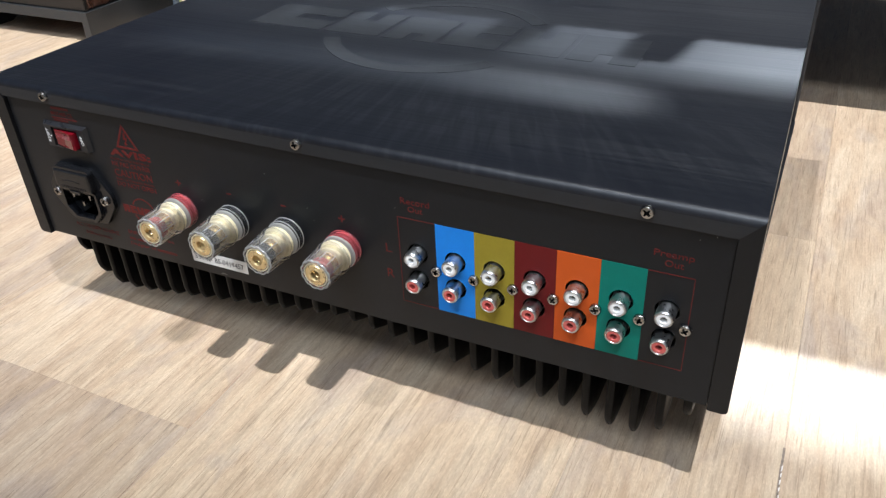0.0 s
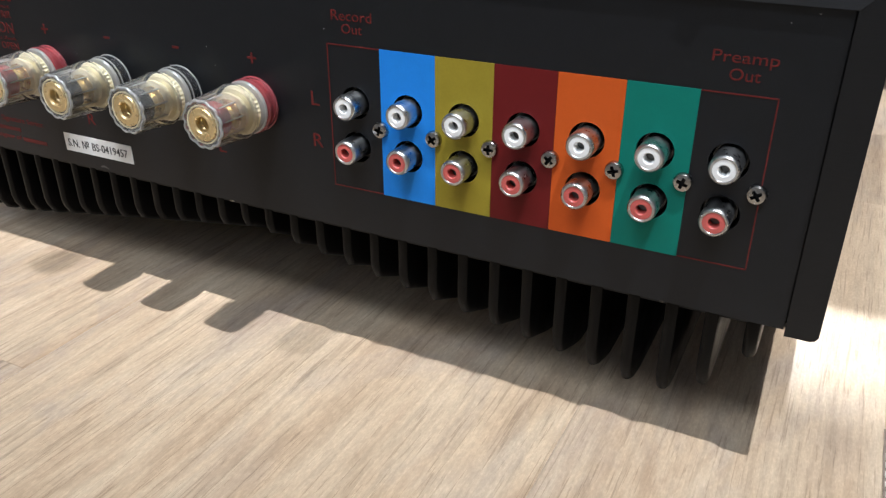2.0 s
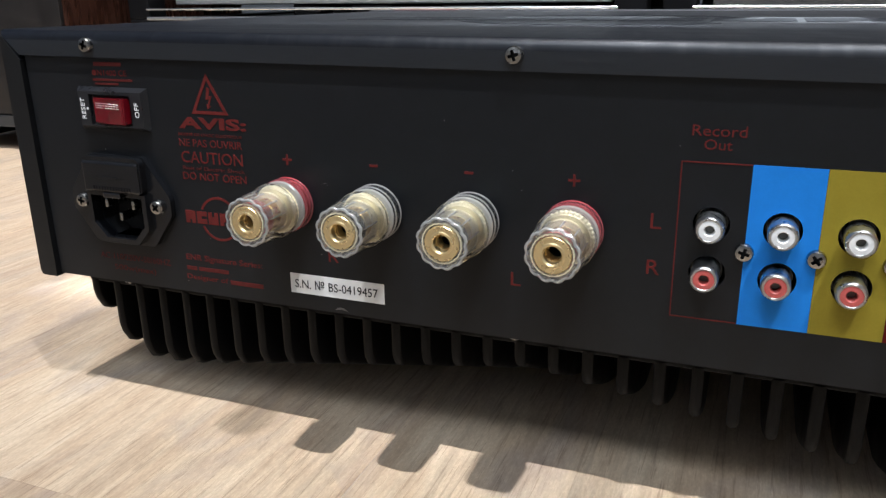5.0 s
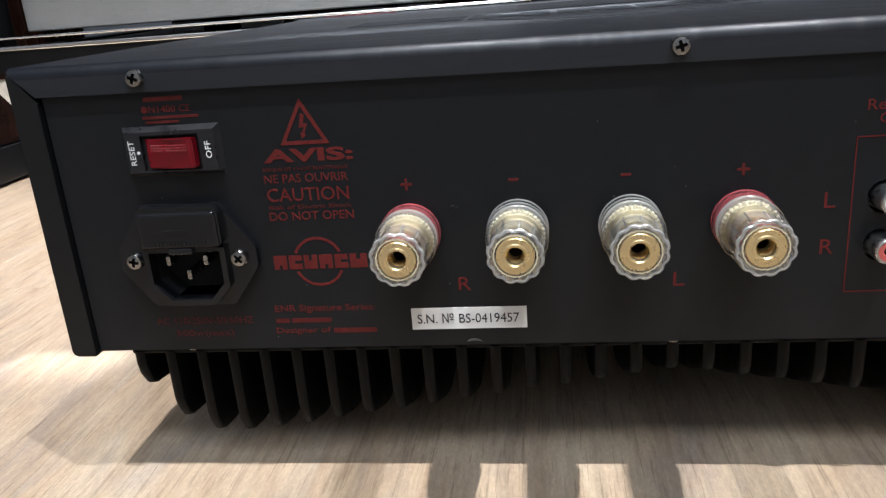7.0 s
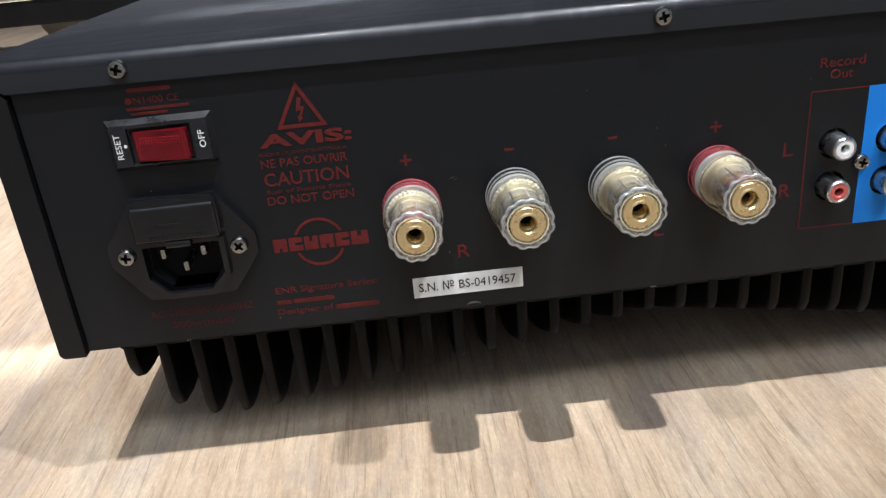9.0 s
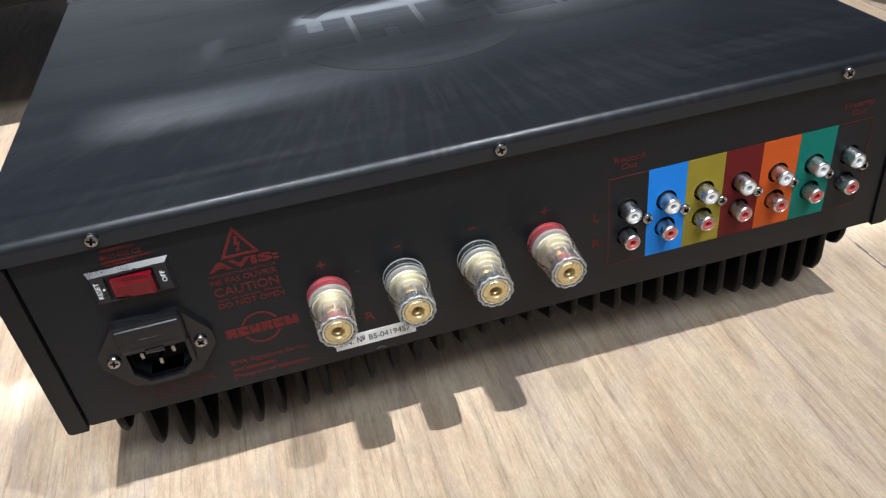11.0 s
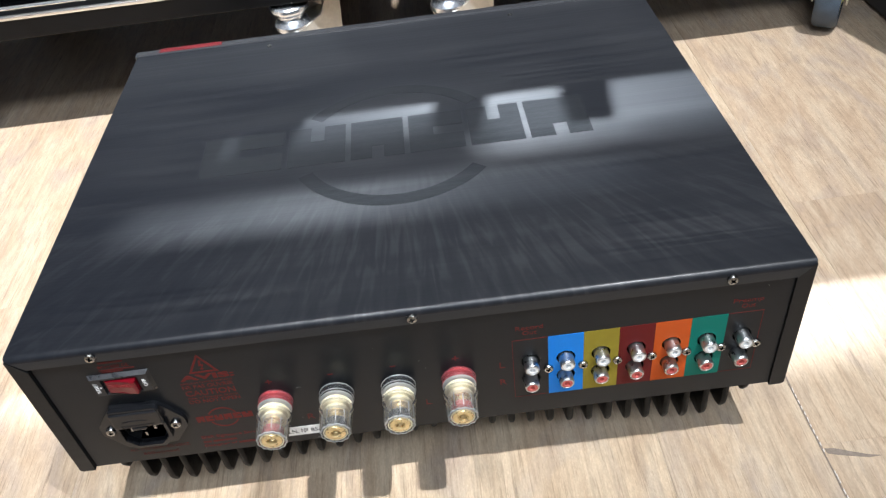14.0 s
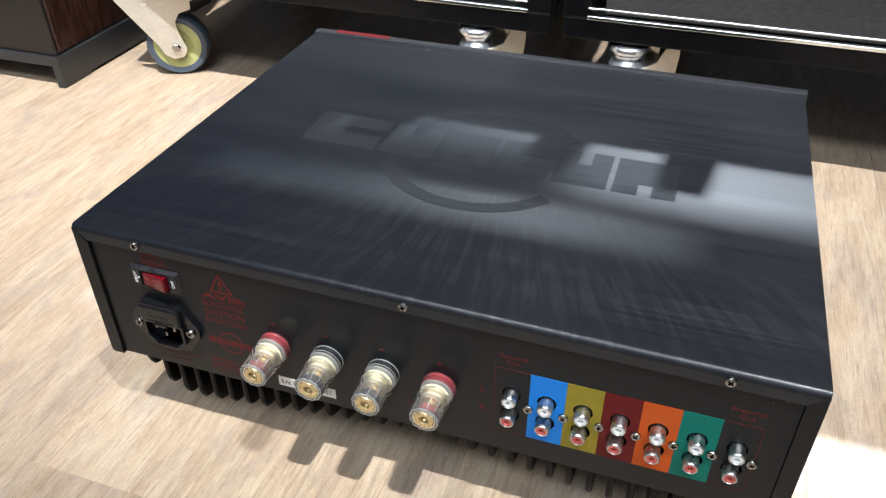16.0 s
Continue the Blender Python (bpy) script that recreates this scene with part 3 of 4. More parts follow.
blocks = [(notched(k, -0.1446 + 0.0058 * k, -0.1446 + 0.0058 * k + (0.0050 if k < 5 else 0.0064), 0.0926, 0.0980), []) for k in range(6)]
for outer, hs in ring:
    ink_shape("maker_arc", [(outer, hs)], M_RED_INK)
for outer, hs in blocks:
    ink_shape("maker_block", [(outer, hs)], M_RED_INK)

# serial label
part("serial_label", plate(rect(-0.0947, -0.0520, 0.0672, 0.0757), [], 0.0001, 0.0004), M_LABEL, rear, "white paper serial number label")
lettering("S.N. № BS-0419457", -0.0925, -0.0548, 0.0696, 0.0735, 0.0001, M_BLACK_INK, rear, name="label_lettering")
# scuff on the panel edge
ink_shape("paint_chip", [([(-0.0745, 0.0618), (-0.0735, 0.0628), (-0.0716, 0.0631), (-0.0700, 0.0627), (-0.0688, 0.0617), (-0.0698, 0.0620), (-0.0716, 0.0622), (-0.0732, 0.0620)], [])], M_CHIP)

# dust specks and a small scratch on the panel
dust_rng = random.Random(11)
bm = bmesh.new()
for k in range(15):
    x, z, r = dust_rng.uniform(-0.215, 0.215), dust_rng.uniform(0.064, 0.156), dust_rng.uniform(0.0001, 0.0002)
    add_plate(bm, circle(x, z, r, 5, dust_rng.random()), [], 0.00028, 0.00045)
tagged(part("dust_specks", bm, M_DUST, rear), kind="stuff")
ink_shape("scratch", [([(-0.0772, 0.1142), (-0.0762, 0.1147), (-0.0750, 0.1149), (-0.0762, 0.11455)], []), ([(-0.0756, 0.1137), (-0.0742, 0.1143), (-0.0743, 0.11415)], [])], M_CHIP)

# ---- screws ----


def screw_mesh(r=0.0032, h=0.0024):
    bm = bmesh.new()
    a, w = r * 0.58, r * 0.16
    cross = [(-w, -a), (w, -a), (w * 1.15, -w * 1.15), (a, -w), (a, w), (w * 1.15, w * 1.15), (w, a), (-w, a), (-w * 1.15, w * 1.15), (-a, w), (-a, -w), (-w * 1.15, -w * 1.15)]
    to3 = lambda p, q, d: Vector((p, d - 0.22 * h * (1 - (math.hypot(p, q) / r) ** 2), q))
    add_plate(bm, circle(0, 0, r * 0.86, 22), [cross], -h * 0.78, -h * 0.05, to3)
    add_lathe(bm, [(r, 0), (r, h * 0.3), (r * 0.96, h * 0.58), (r * 0.86, h * 0.78)], OUT, 22)
    add_lathe(bm, [(r * 0.85, h * 0.1), (0, h * 0.1)], OUT, 22)
    # bottom of the cross slot gets the near-black, as recess shade
    for f in list(bm.faces)[-22:]:
        f.material_index = 1
    return bm


screw_src = None


def put_screw(x, z, y, parent, spin=0.0, k=1.0):
    global screw_src
    m = Matrix.Translation((x, y, z)) @ Matrix.Rotation(radians(spin), 4, "Y") @ Matrix.Scale(k, 4)
    if screw_src is None:
        screw_src = part("screw", screw_mesh(), M_STEEL, parent, smooth=True, move=m)
        screw_src.data.materials.append(M_VOID)
    else:
        share("screw", screw_src, parent, m)


for x, z, sp in ((-0.184, 0.1658, 20), (0.0005, 0.1646, -15), (0.184, 0.1631, 40)):
    put_screw(x, z, -0.0012, amp, sp)
for k in range(7):
    put_screw(0.0784 + 0.02145 * k, 0.1034, 0.0002, amp, 15 + 37 * k, 0.95)
# screw heads under the edge of the rear panel
for x in (-0.184, 0.0005, 0.184):
    part("bottom_screw", lathe([(0.0026, 0), (0.0026, 0.0006), (0.0018, 0.0014), (0, 0.0016)], Matrix.Translation((x, 0.0042, BOT - 0.0002)) @ Matrix.Rotation(radians(180), 4, "X"), 18), M_STEEL, amp, smooth=True)

# ---- phono sockets ----


def rca(x, z, mat, name_label):
    m = out_at(x, z, 0.0004)
    body = part("phono_socket", lathe([(0.0046, -0.0075), (0.0046, 0.0068), (0.0044, 0.0076), (0.0040, 0.0080), (0.0035, 0.0080), (0.0032, 0.0076), (0.0032, 0.0060)], m, 30), M_RIM, amp, name_label, smooth=True)
    part("insulator", lathe([(0.00345, 0.0060), (0.0034, 0.0078), (0.0019, 0.0079), (0.0016, 0.0076), (0.0015, 0.0046)], m, 26), mat, body, smooth=True)
    part("socket_hole", lathe([(0.0020, 0.0044), (0, 0.0044)], m, 16), M_DARKMETAL, body)
    part("base_collar", lathe([(0.0057, -0.0075), (0.0057, -0.0042), (0.0052, -0.0036), (0.0046, -0.0036)], m, 24), M_BLACK_PL, body, smooth=True)


for x in RCA_X:
    rca(x, RCA_Z[0], M_WHITE_PL, "nickel phono socket with white insert")
    rca(x - 0.0004, RCA_Z[1], M_RED_PL, "nickel phono socket with red insert")

# ---- binding posts ----


def post(x, z, red):
    m = out_at(x, z, 0.0004)
    ringm = M_RED_RING if red else M_SMOKE_RING
    body = part("binding_post", lathe([(0.0046, 0.0), (0.0046, 0.0150), (0.0060, 0.0156), (0.0060, 0.0174), (0.0042, 0.0180), (0.0042, 0.0270), (0.0050, 0.0276), (0.0058, 0.0282), (0.0062, 0.0286), (0.0062, 0.0306), (0.0059, 0.0310), (0.0034, 0.0310), (0.0030, 0.0306), (0.0029, 0.0284), (0.0026, 0.0280), (0.0028, 0.0272), (0.0025, 0.0266), (0.0027, 0.0258), (0.0024, 0.0252), (0.0024, 0.0160), (0, 0.0160)], m, 32),
                M_GOLD, amp, "clear and gold speaker binding post, " + ("red" if red else "black") + " ring", smooth=True)
    collar = part("collar", lathe([(0.0046, 0.0), (0.0100, 0.0), (0.0106, 0.0006), (0.0107, 0.0012), (0.0105, 0.0018), (0.0104, 0.0046), (0.0107, 0.0052), (0.0106, 0.0059), (0.0092, 0.0064), (0.0046, 0.0064)], m, 40), ringm, body, "translucent red collar" if red else "smoky clear collar", smooth=True)
    part("collar_core", lathe([(0.0046, 0.0006), (0.0094, 0.0006), (0.0096, 0.0012), (0.0096, 0.0022 if red else 0.0016), (0.0046, 0.0024)], m, 30), M_RED_PL if red else M_BLACK_PL, collar, smooth=True)
    part("clear_washer", lathe([(0.0060, 0.0066), (0.0100, 0.0066), (0.0104, 0.0069), (0.0104, 0.0076), (0.0100, 0.0080), (0.0060, 0.0080)], m, 40), M_FROST, body, smooth=True)
    # thin pale rings added as the bright edge lines of the collar
    for h in (0.0014, 0.0056):
        part("collar_rim", lathe([(0.0104, h - 0.0003), (0.01075, h - 0.0002), (0.01085, h), (0.01075, h + 0.0002), (0.0104, h + 0.0003)], m, 40), M_FROST if not red else M_RED_RING, collar, smooth=True)
    knurl = lambda a, r, h: r + (0.00026 * (1 if int(a / (2 * math.pi) * 72 + 0.5) % 2 else -1) if r > 0.0087 else 0)
    part("knurled_nut", lathe([(0.0046, 0.0083), (0.0078, 0.0083), (0.0086, 0.0087), (0.0086, 0.0095), (0.0090, 0.0097), (0.0094, 0.0099), (0.0094, 0.0113), (0.0090, 0.0115), (0.0085, 0.0118), (0.0085, 0.0128), (0.0046, 0.0128)], m, 72, knurl), M_GOLD_PALE, body, "gold knurled nut")
    part("gold_barrel", lathe([(0.0046, 0.0132), (0.0066, 0.0132), (0.0068, 0.0135), (0.0068, 0.0148), (0.0078, 0.0151), (0.0080, 0.0155), (0.0078, 0.0162), (0.0060, 0.0168), (0.0046, 0.0172)], m, 40), M_GOLD_PALE, body, "gold barrel inside the sleeve", smooth=True)
    part("inner_band", lathe([(0.0041, 0.0222), (0.0064, 0.0224), (0.0068, 0.0232), (0.0068, 0.0264), (0.0062, 0.0272), (0.0041, 0.0273)], m, 32), M_RED_PL if red else M_BLACK_PL, body, smooth=True)
    flute = lambda a, r, h: r - (0.0006 * (0.5 + 0.5 * math.cos(12 * a)) ** 2 * min(1, max(0, (h - 0.0160) / 0.006)) if r > 0.0078 else 0)
    part("clear_sleeve", lathe([(0.0098, 0.0122), (0.0104, 0.0123), (0.0107, 0.0128), (0.0107, 0.0140), (0.0104, 0.0146), (0.0103, 0.0160), (0.0099, 0.0230), (0.0095, 0.0290), (0.0092, 0.0303), (0.0086, 0.0308)], m, 96, flute), M_SLEEVE, body, "clear fluted acrylic sleeve", smooth=True)
    part("end_face", lathe([(0.0064, 0.0304), (0.0086, 0.0308)], m, 96, flute), M_SLEEVE, body, smooth=True)
    # frosted rim; its whiteness also paints the light gathered at the sleeve's end
    part("end_rim", lathe([(0.0084, 0.0309), (0.0090, 0.03095), (0.0094, 0.0305), (0.0093, 0.0301), (0.0089, 0.0304), (0.0084, 0.0306), (0.0084, 0.0309)], m, 96, flute), M_FROST, body, "frosted rim of the sleeve", smooth=True)
    part("end_ring", lathe([(0.0032, 0.0310), (0.0034, 0.0312), (0.0040, 0.0312), (0.0043, 0.0310)], m, 32), M_GOLD, body, smooth=True)
    part("bead_ring", lathe([(0.0066, 0.0300), (0.0068, 0.0307), (0.0071, 0.0307), (0.0073, 0.0300)], m, 48, lambda a, r, h: r * (1.012 if int(a / (2 * math.pi) * 48 + 0.5) % 2 else 0.985)), M_GOLD_PALE, body)
    part("inner_wall", lathe([(0.0084, 0.0190), (0.0080, 0.0286), (0.0064, 0.0296)], m, 36), M_CLEAR, body, smooth=True)
    # bore lined near-black: its inner shade is in the colour
    part("socket_bore", lathe([(0.00235, 0.0240), (0.00235, 0.0165), (0, 0.0164)], m, 20), M_VOID, body, smooth=True)
    # white ribs stand in for lamp highlights along the flutes
    for k in range(10):
        a = 2 * math.pi * (k + 0.25) / 10
        h0 = 0.0172 + 0.0012 * ((k * 7) % 3)
        part("rib_highlight", lathe([(0.0, h0), (0.00034, h0 + 0.001), (0.00030, 0.0262), (0, 0.0290)], m @ Matrix.Translation((0.0087 * math.cos(a), 0.0087 * math.sin(a), 0)), 6), M_RIB_HIGHLIGHT, body, smooth=True)


for x, red in ((-0.0918, 1), (-0.0537, 0), (-0.0152, 0), (0.0223, 1)):
    post(x, 0.1056, red)

# ---- mains switch ----


def switch():
    x0, x1, z0, z1 = -0.1938, -0.1571, 0.1305, 0.1486
    bm = bmesh.new()
    o = rect(x0, x1, z0, z1)
    c = 0.0017
    i = rect(x0 + c, x1 - c, z0 + c, z1 - c)
    h = rect(-0.1864, -0.1645, 0.1328, 0.1456)
    base, top = [bm.verts.new((a, 0.0004, b)) for a, b in o], [bm.verts.new((a, -0.0022, b)) for a, b in i]
    for k in range(4):
        j = (k + 1) % 4
        bm.faces.new((base[k], base[j], top[j], top[k]))
    add_plate(bm, i, [h], -0.0022, -0.0004)
    body = part("mains_switch", bm, M_BEZEL, amp, "black rocker switch with a red translucent key")
    part("switch_well", box(-0.1866, -0.1643, -0.0004, 0.0002, 0.1326, 0.1458), M_VOID, body)
    bm = bmesh.new()
    # rocker pressed at its left end
    sec = [(-0.1848, -0.0008), (-0.1848, -0.0016), (-0.1838, -0.0023), (-0.1760, -0.0030), (-0.1668, -0.0056), (-0.1658, -0.0052), (-0.1657, -0.0008)]
    a = [bm.verts.new((x, y, 0.1337)) for x, y in sec]
    b = [bm.verts.new((x, y, 0.1443)) for x, y in sec]
    for k in range(len(sec)):
        j = (k + 1) % len(sec)
        bm.faces.new((a[k], a[j], b[j], b[k]))
    bm.faces.new(a)
    bm.faces.new(b[::-1])
    bmesh.ops.bevel(bm, geom=list(bm.edges), offset=0.0004, segments=2, affect="EDGES")
    part("rocker", bm, M_ROCKER, body, "red translucent rocker key")
    # small pyramids in brighter red draw the reflected dots of the key
    bm = bmesh.new()
    for i in range(15):
        for j in range(3):
            cx, cz = -0.1820 + 0.00098 * i, 0.1421 - 0.00092 * j
            depth = -0.0026 - 0.0026 * max(0.0, (cx + 0.1838) / 0.017)
            add_lathe(bm, [(0.00042, 0.0002), (0.0, -depth * 0.08 + 0.0003)], Matrix.Translation((cx, depth, cz)) @ OUT, 4)
    part("prism_lens", bm, M_PRISM, body, "prismatic grid in the rocker key, its reflected light painted brighter red")
    lettering("RESET", -0.1911, -0.1890, 0.1352, 0.1440, -0.0022, M_WHITE_INK, body, turn=1)
    lettering("OFF", -0.1625, -0.1603, 0.1366, 0.1427, -0.0022, M_WHITE_INK, body, turn=1)
    part("reset_dot", plate(circle(-0.1876, 0.1396, 0.0006, 14), [], -0.00235, -0.0022), M_WHITE_INK, body)
    return body


switch()

# ---- mains inlet ----


def inlet():
    X, Z = IEC_X, IEC_Z
    flange = [(-0.0145, 0.0205), (0.0145, 0.0205), (0.0150, 0.0200), (0.0262, 0.0045), (0.0268, 0.0025), (0.0268, -0.0035), (0.0262, -0.0050), (0.0165, -0.0182), (0.0150, -0.0190),
              (-0.0150, -0.0190), (-0.0165, -0.0182), (-0.0262, -0.0050), (-0.0268, -0.0035), (-0.0268, 0.0025), (-0.0262, 0.0045), (-0.0150, 0.0200)]
    bm = bmesh.new()
    add_plate(bm, [(X + a, Z + b) for a, b in flange], [cavity()], -0.0026, 0.0003)
    shell = [(X + a, Z + b) for a, b in ((-0.0158, 0.0044), (0.0158, 0.0044), (0.0158, -0.0110), (0.0092, -0.0182), (-0.0092, -0.0182), (-0.0158, -0.0110))]
    add_plate(bm, shell, [cavity()], -0.0052, -0.0026)
    body = part("mains_inlet", bm, M_BLACK_PL, amp, "black three-pin mains inlet with fuse drawer")
    bm = bmesh.new()
    add_box(bm, X - 0.0150, X + 0.0150, -0.0072, -0.0026, Z + 0.0050, Z + 0.0186, 0.0012, 3)
    add_plate(bm, round_rect(X - 0.0157, X + 0.0157, Z + 0.0046, Z + 0.0203, 0.0030), [], -0.0060, -0.0026)
    drawer = part("fuse_drawer", bm, M_BLACK_PL, body)
    bm = bmesh.new()
    add_box(bm, X - 0.0050, X + 0.0040, -0.0075, -0.0071, Z + 0.0107, Z + 0.0122, 0.0001, 1)
    add_box(bm, X - 0.0082, X - 0.0052, -0.0075, -0.0071, Z + 0.0113, Z + 0.0116)
    add_box(bm, X + 0.0042, X + 0.0070, -0.0075, -0.0071, Z + 0.0113, Z + 0.0116)
    for k in range(14):
        add_box(bm, X - 0.0100 + 0.0015 * k, X - 0.0100 + 0.0015 * k + 0.0009, -0.0075, -0.0071, Z + 0.0062, Z + 0.0078)
    part("embossed_mark", bm, M_BLACK_PL, drawer)
    part("finger_tab", box(X - 0.0045, X + 0.0045, -0.0076, -0.0050, Z + 0.0028, Z + 0.0052, 0.0005), M_BLACK_PL, drawer)
    part("socket_floor", plate(cavity(1.04), [], 0.0100, 0.0105), M_VOID, body)
    bm = bmesh.new()
    add_plate(bm, cavity(1.08), [cavity(1.0)], 0.0004, 0.0100)
    part("socket_wall", bm, M_VOID, body)
    for a, b in ((-0.0073, -0.0008), (0.0073, -0.0008), (0.0, -0.0064)):
        part("pin", box(X + a - 0.0009, X + a + 0.0009, -0.0036, 0.0100, Z + b - 0.0019, Z + b + 0.0019, 0.0004, 2), M_STEEL, body)
    for dx in (-0.0204, 0.0204):
        put_screw(X + dx, Z - 0.0005, -0.0026, body, 30 + dx * 900)
    return body


inlet()

# ---- heat sink ----
sink = part("heat_sink", box(-0.214, 0.2145, 0.0090, 0.335, 0.0545, BOT, 0.001), M_FIN, amp, "black anodised heat sink with long fins")


def fin(x):
    e = min(abs(x + 0.2107), abs(x - 0.2133))
    zb = 0.0380 if e < 0.005 else 0.0225 if e < 0.018 else 0.0158 if e < 0.03 else 0.0150
    mid = max(0.0, 1 - abs(x - 0.005) / 0.17)
    z1 = max(zb + 0.001, 0.0165 + 0.0295 * mid)
    run = 0.009 + 0.062 * mid
    y0, yb = 0.0098, 0.330
    rc = 0.004 + 0.007 * (1 - mid)
    sec = [(y0, 0.0558), (y0, min(0.055, z1 + rc))]
    for k in range(1, 4):
        a = radians(25 * k)
        sec.append((y0 + rc * (1 - math.cos(a)), min(0.0545, z1 + rc - rc * math.sin(a))))
    ya, za = sec[-1]
    for k in range(1, 6):
        u = k / 5
        sec.append((ya + run * u, za + (zb - za) * (u * (2 - u) * 0.35 + u * 0.65)))
    for k in range(5):
        a = radians(90 * k / 4)
        sec.append((yb - 0.006 + 0.006 * math.sin(a), zb + 0.006 - 0.006 * math.cos(a)))
    sec.append((yb, 0.0558))
    bm = bmesh.new()
    rows = []
    for off, k in ((-1, 0.0), (-0.86, 0.5), (-0.5, 0.87), (0, 1.0), (0.5, 0.87), (0.86, 0.5), (1, 0.0)):
        row = []
        for j, (y, z) in enumerate(sec):
            d = 0.0016 * k
            taper = 0.0024 - 0.0002 * (0.0558 - z) / 0.038
            yy = y - d if j <= 4 else y
            zz = z - d if 2 < j < len(sec) - 1 else z
            row.append(bm.verts.new((x + off * taper, yy, zz)))
        rows.append(row)
    for a, b in zip(rows, rows[1:]):
        for j in range(len(sec) - 1):
            bm.faces.new((a[j], a[j + 1], b[j + 1], b[j]))
    bm.faces.new(rows[0])
    bm.faces.new(rows[-1][::-1])
    return part("fin", bm, M_FIN, sink, smooth=True)


for k in range(33):
    fin(-0.2107 + 0.01325 * k)
for sx in (-0.135, 0.135):
    for y in (0.125, 0.295):
        part("foot", lathe([(0, 0), (0.0085, 0), (0.0095, 0.001), (0.0105, 0.014), (0.0105, 0.0165), (0, 0.0165)], Matrix.Translation((sx, y, 0)), 24), M_BLACK_PL, amp, smooth=True)

# ---- faceplate and cover details ----
face = part("faceplate", box(-0.2350, 0.2300, DEEP, DEEP + 0.0085, 0.052, 0.1695, 0.0012), M_FACE, amp, "thick black brushed faceplate")
part("red_edge_strip", box(-0.2125, -0.1555, DEEP + 0.0012, DEEP + 0.0078, 0.1694, 0.1699), M_EDGE_RED, face, "red strip along the faceplate edge")
for x in (-0.1105, 0.1070):
    part("cover_screw", lathe([(0.0021, 0), (0.0021, 0.0003), (0.0014, 0.0005), (0.0009, 0.0005), (0.0007, 0.0001), (0, 0.0001)], Matrix.Translation((x, 0.351, sprung(x, 0.351, TOP))), 18), M_STEEL, amp, smooth=True)

# the etched mark on the cover: two arcs and six plain blocks
TO_TOP = lambda a, b, d: Vector((a, b, sprung(a, b, TOP) + d))
CX, CY = -0.002, 0.174
for a0, a1 in ((34, 146), (206, 322)):
    o = [(CX + 0.0775 * math.cos(radians(a0 + (a1 - a0) * k / 40)), CY + 0.0765 * math.sin(radians(a0 + (a1 - a0) * k / 40))) for k in range(41)]
    i = [(CX + 0.0665 * math.cos(radians(a0 + (a1 - a0) * k / 40)), CY + 0.0655 * math.sin(radians(a0 + (a1 - a0) * k / 40))) for k in range(41)]
    part("etched_arc", plate(o + i[::-1], [], 0.00014, -0.0002, TO_TOP), M_ETCH, cover, "etched arc of the maker's mark")
edges = (-0.147, -0.083, -0.037, 0.006, 0.050, 0.093, 0.141)
for k in range(6):
    x0, x1 = edges[k] + 0.002, edges[k + 1] - 0.002
    y0, y1 = 0.1545, 0.2035
    part("etched_block", plate(notched((k + 1) % 3, x0, x1, y0, y1), [], 0.00014, -0.0002, TO_TOP), M_ETCH, cover, "etched block of the maker's mark")

# ---- racks on castors ----


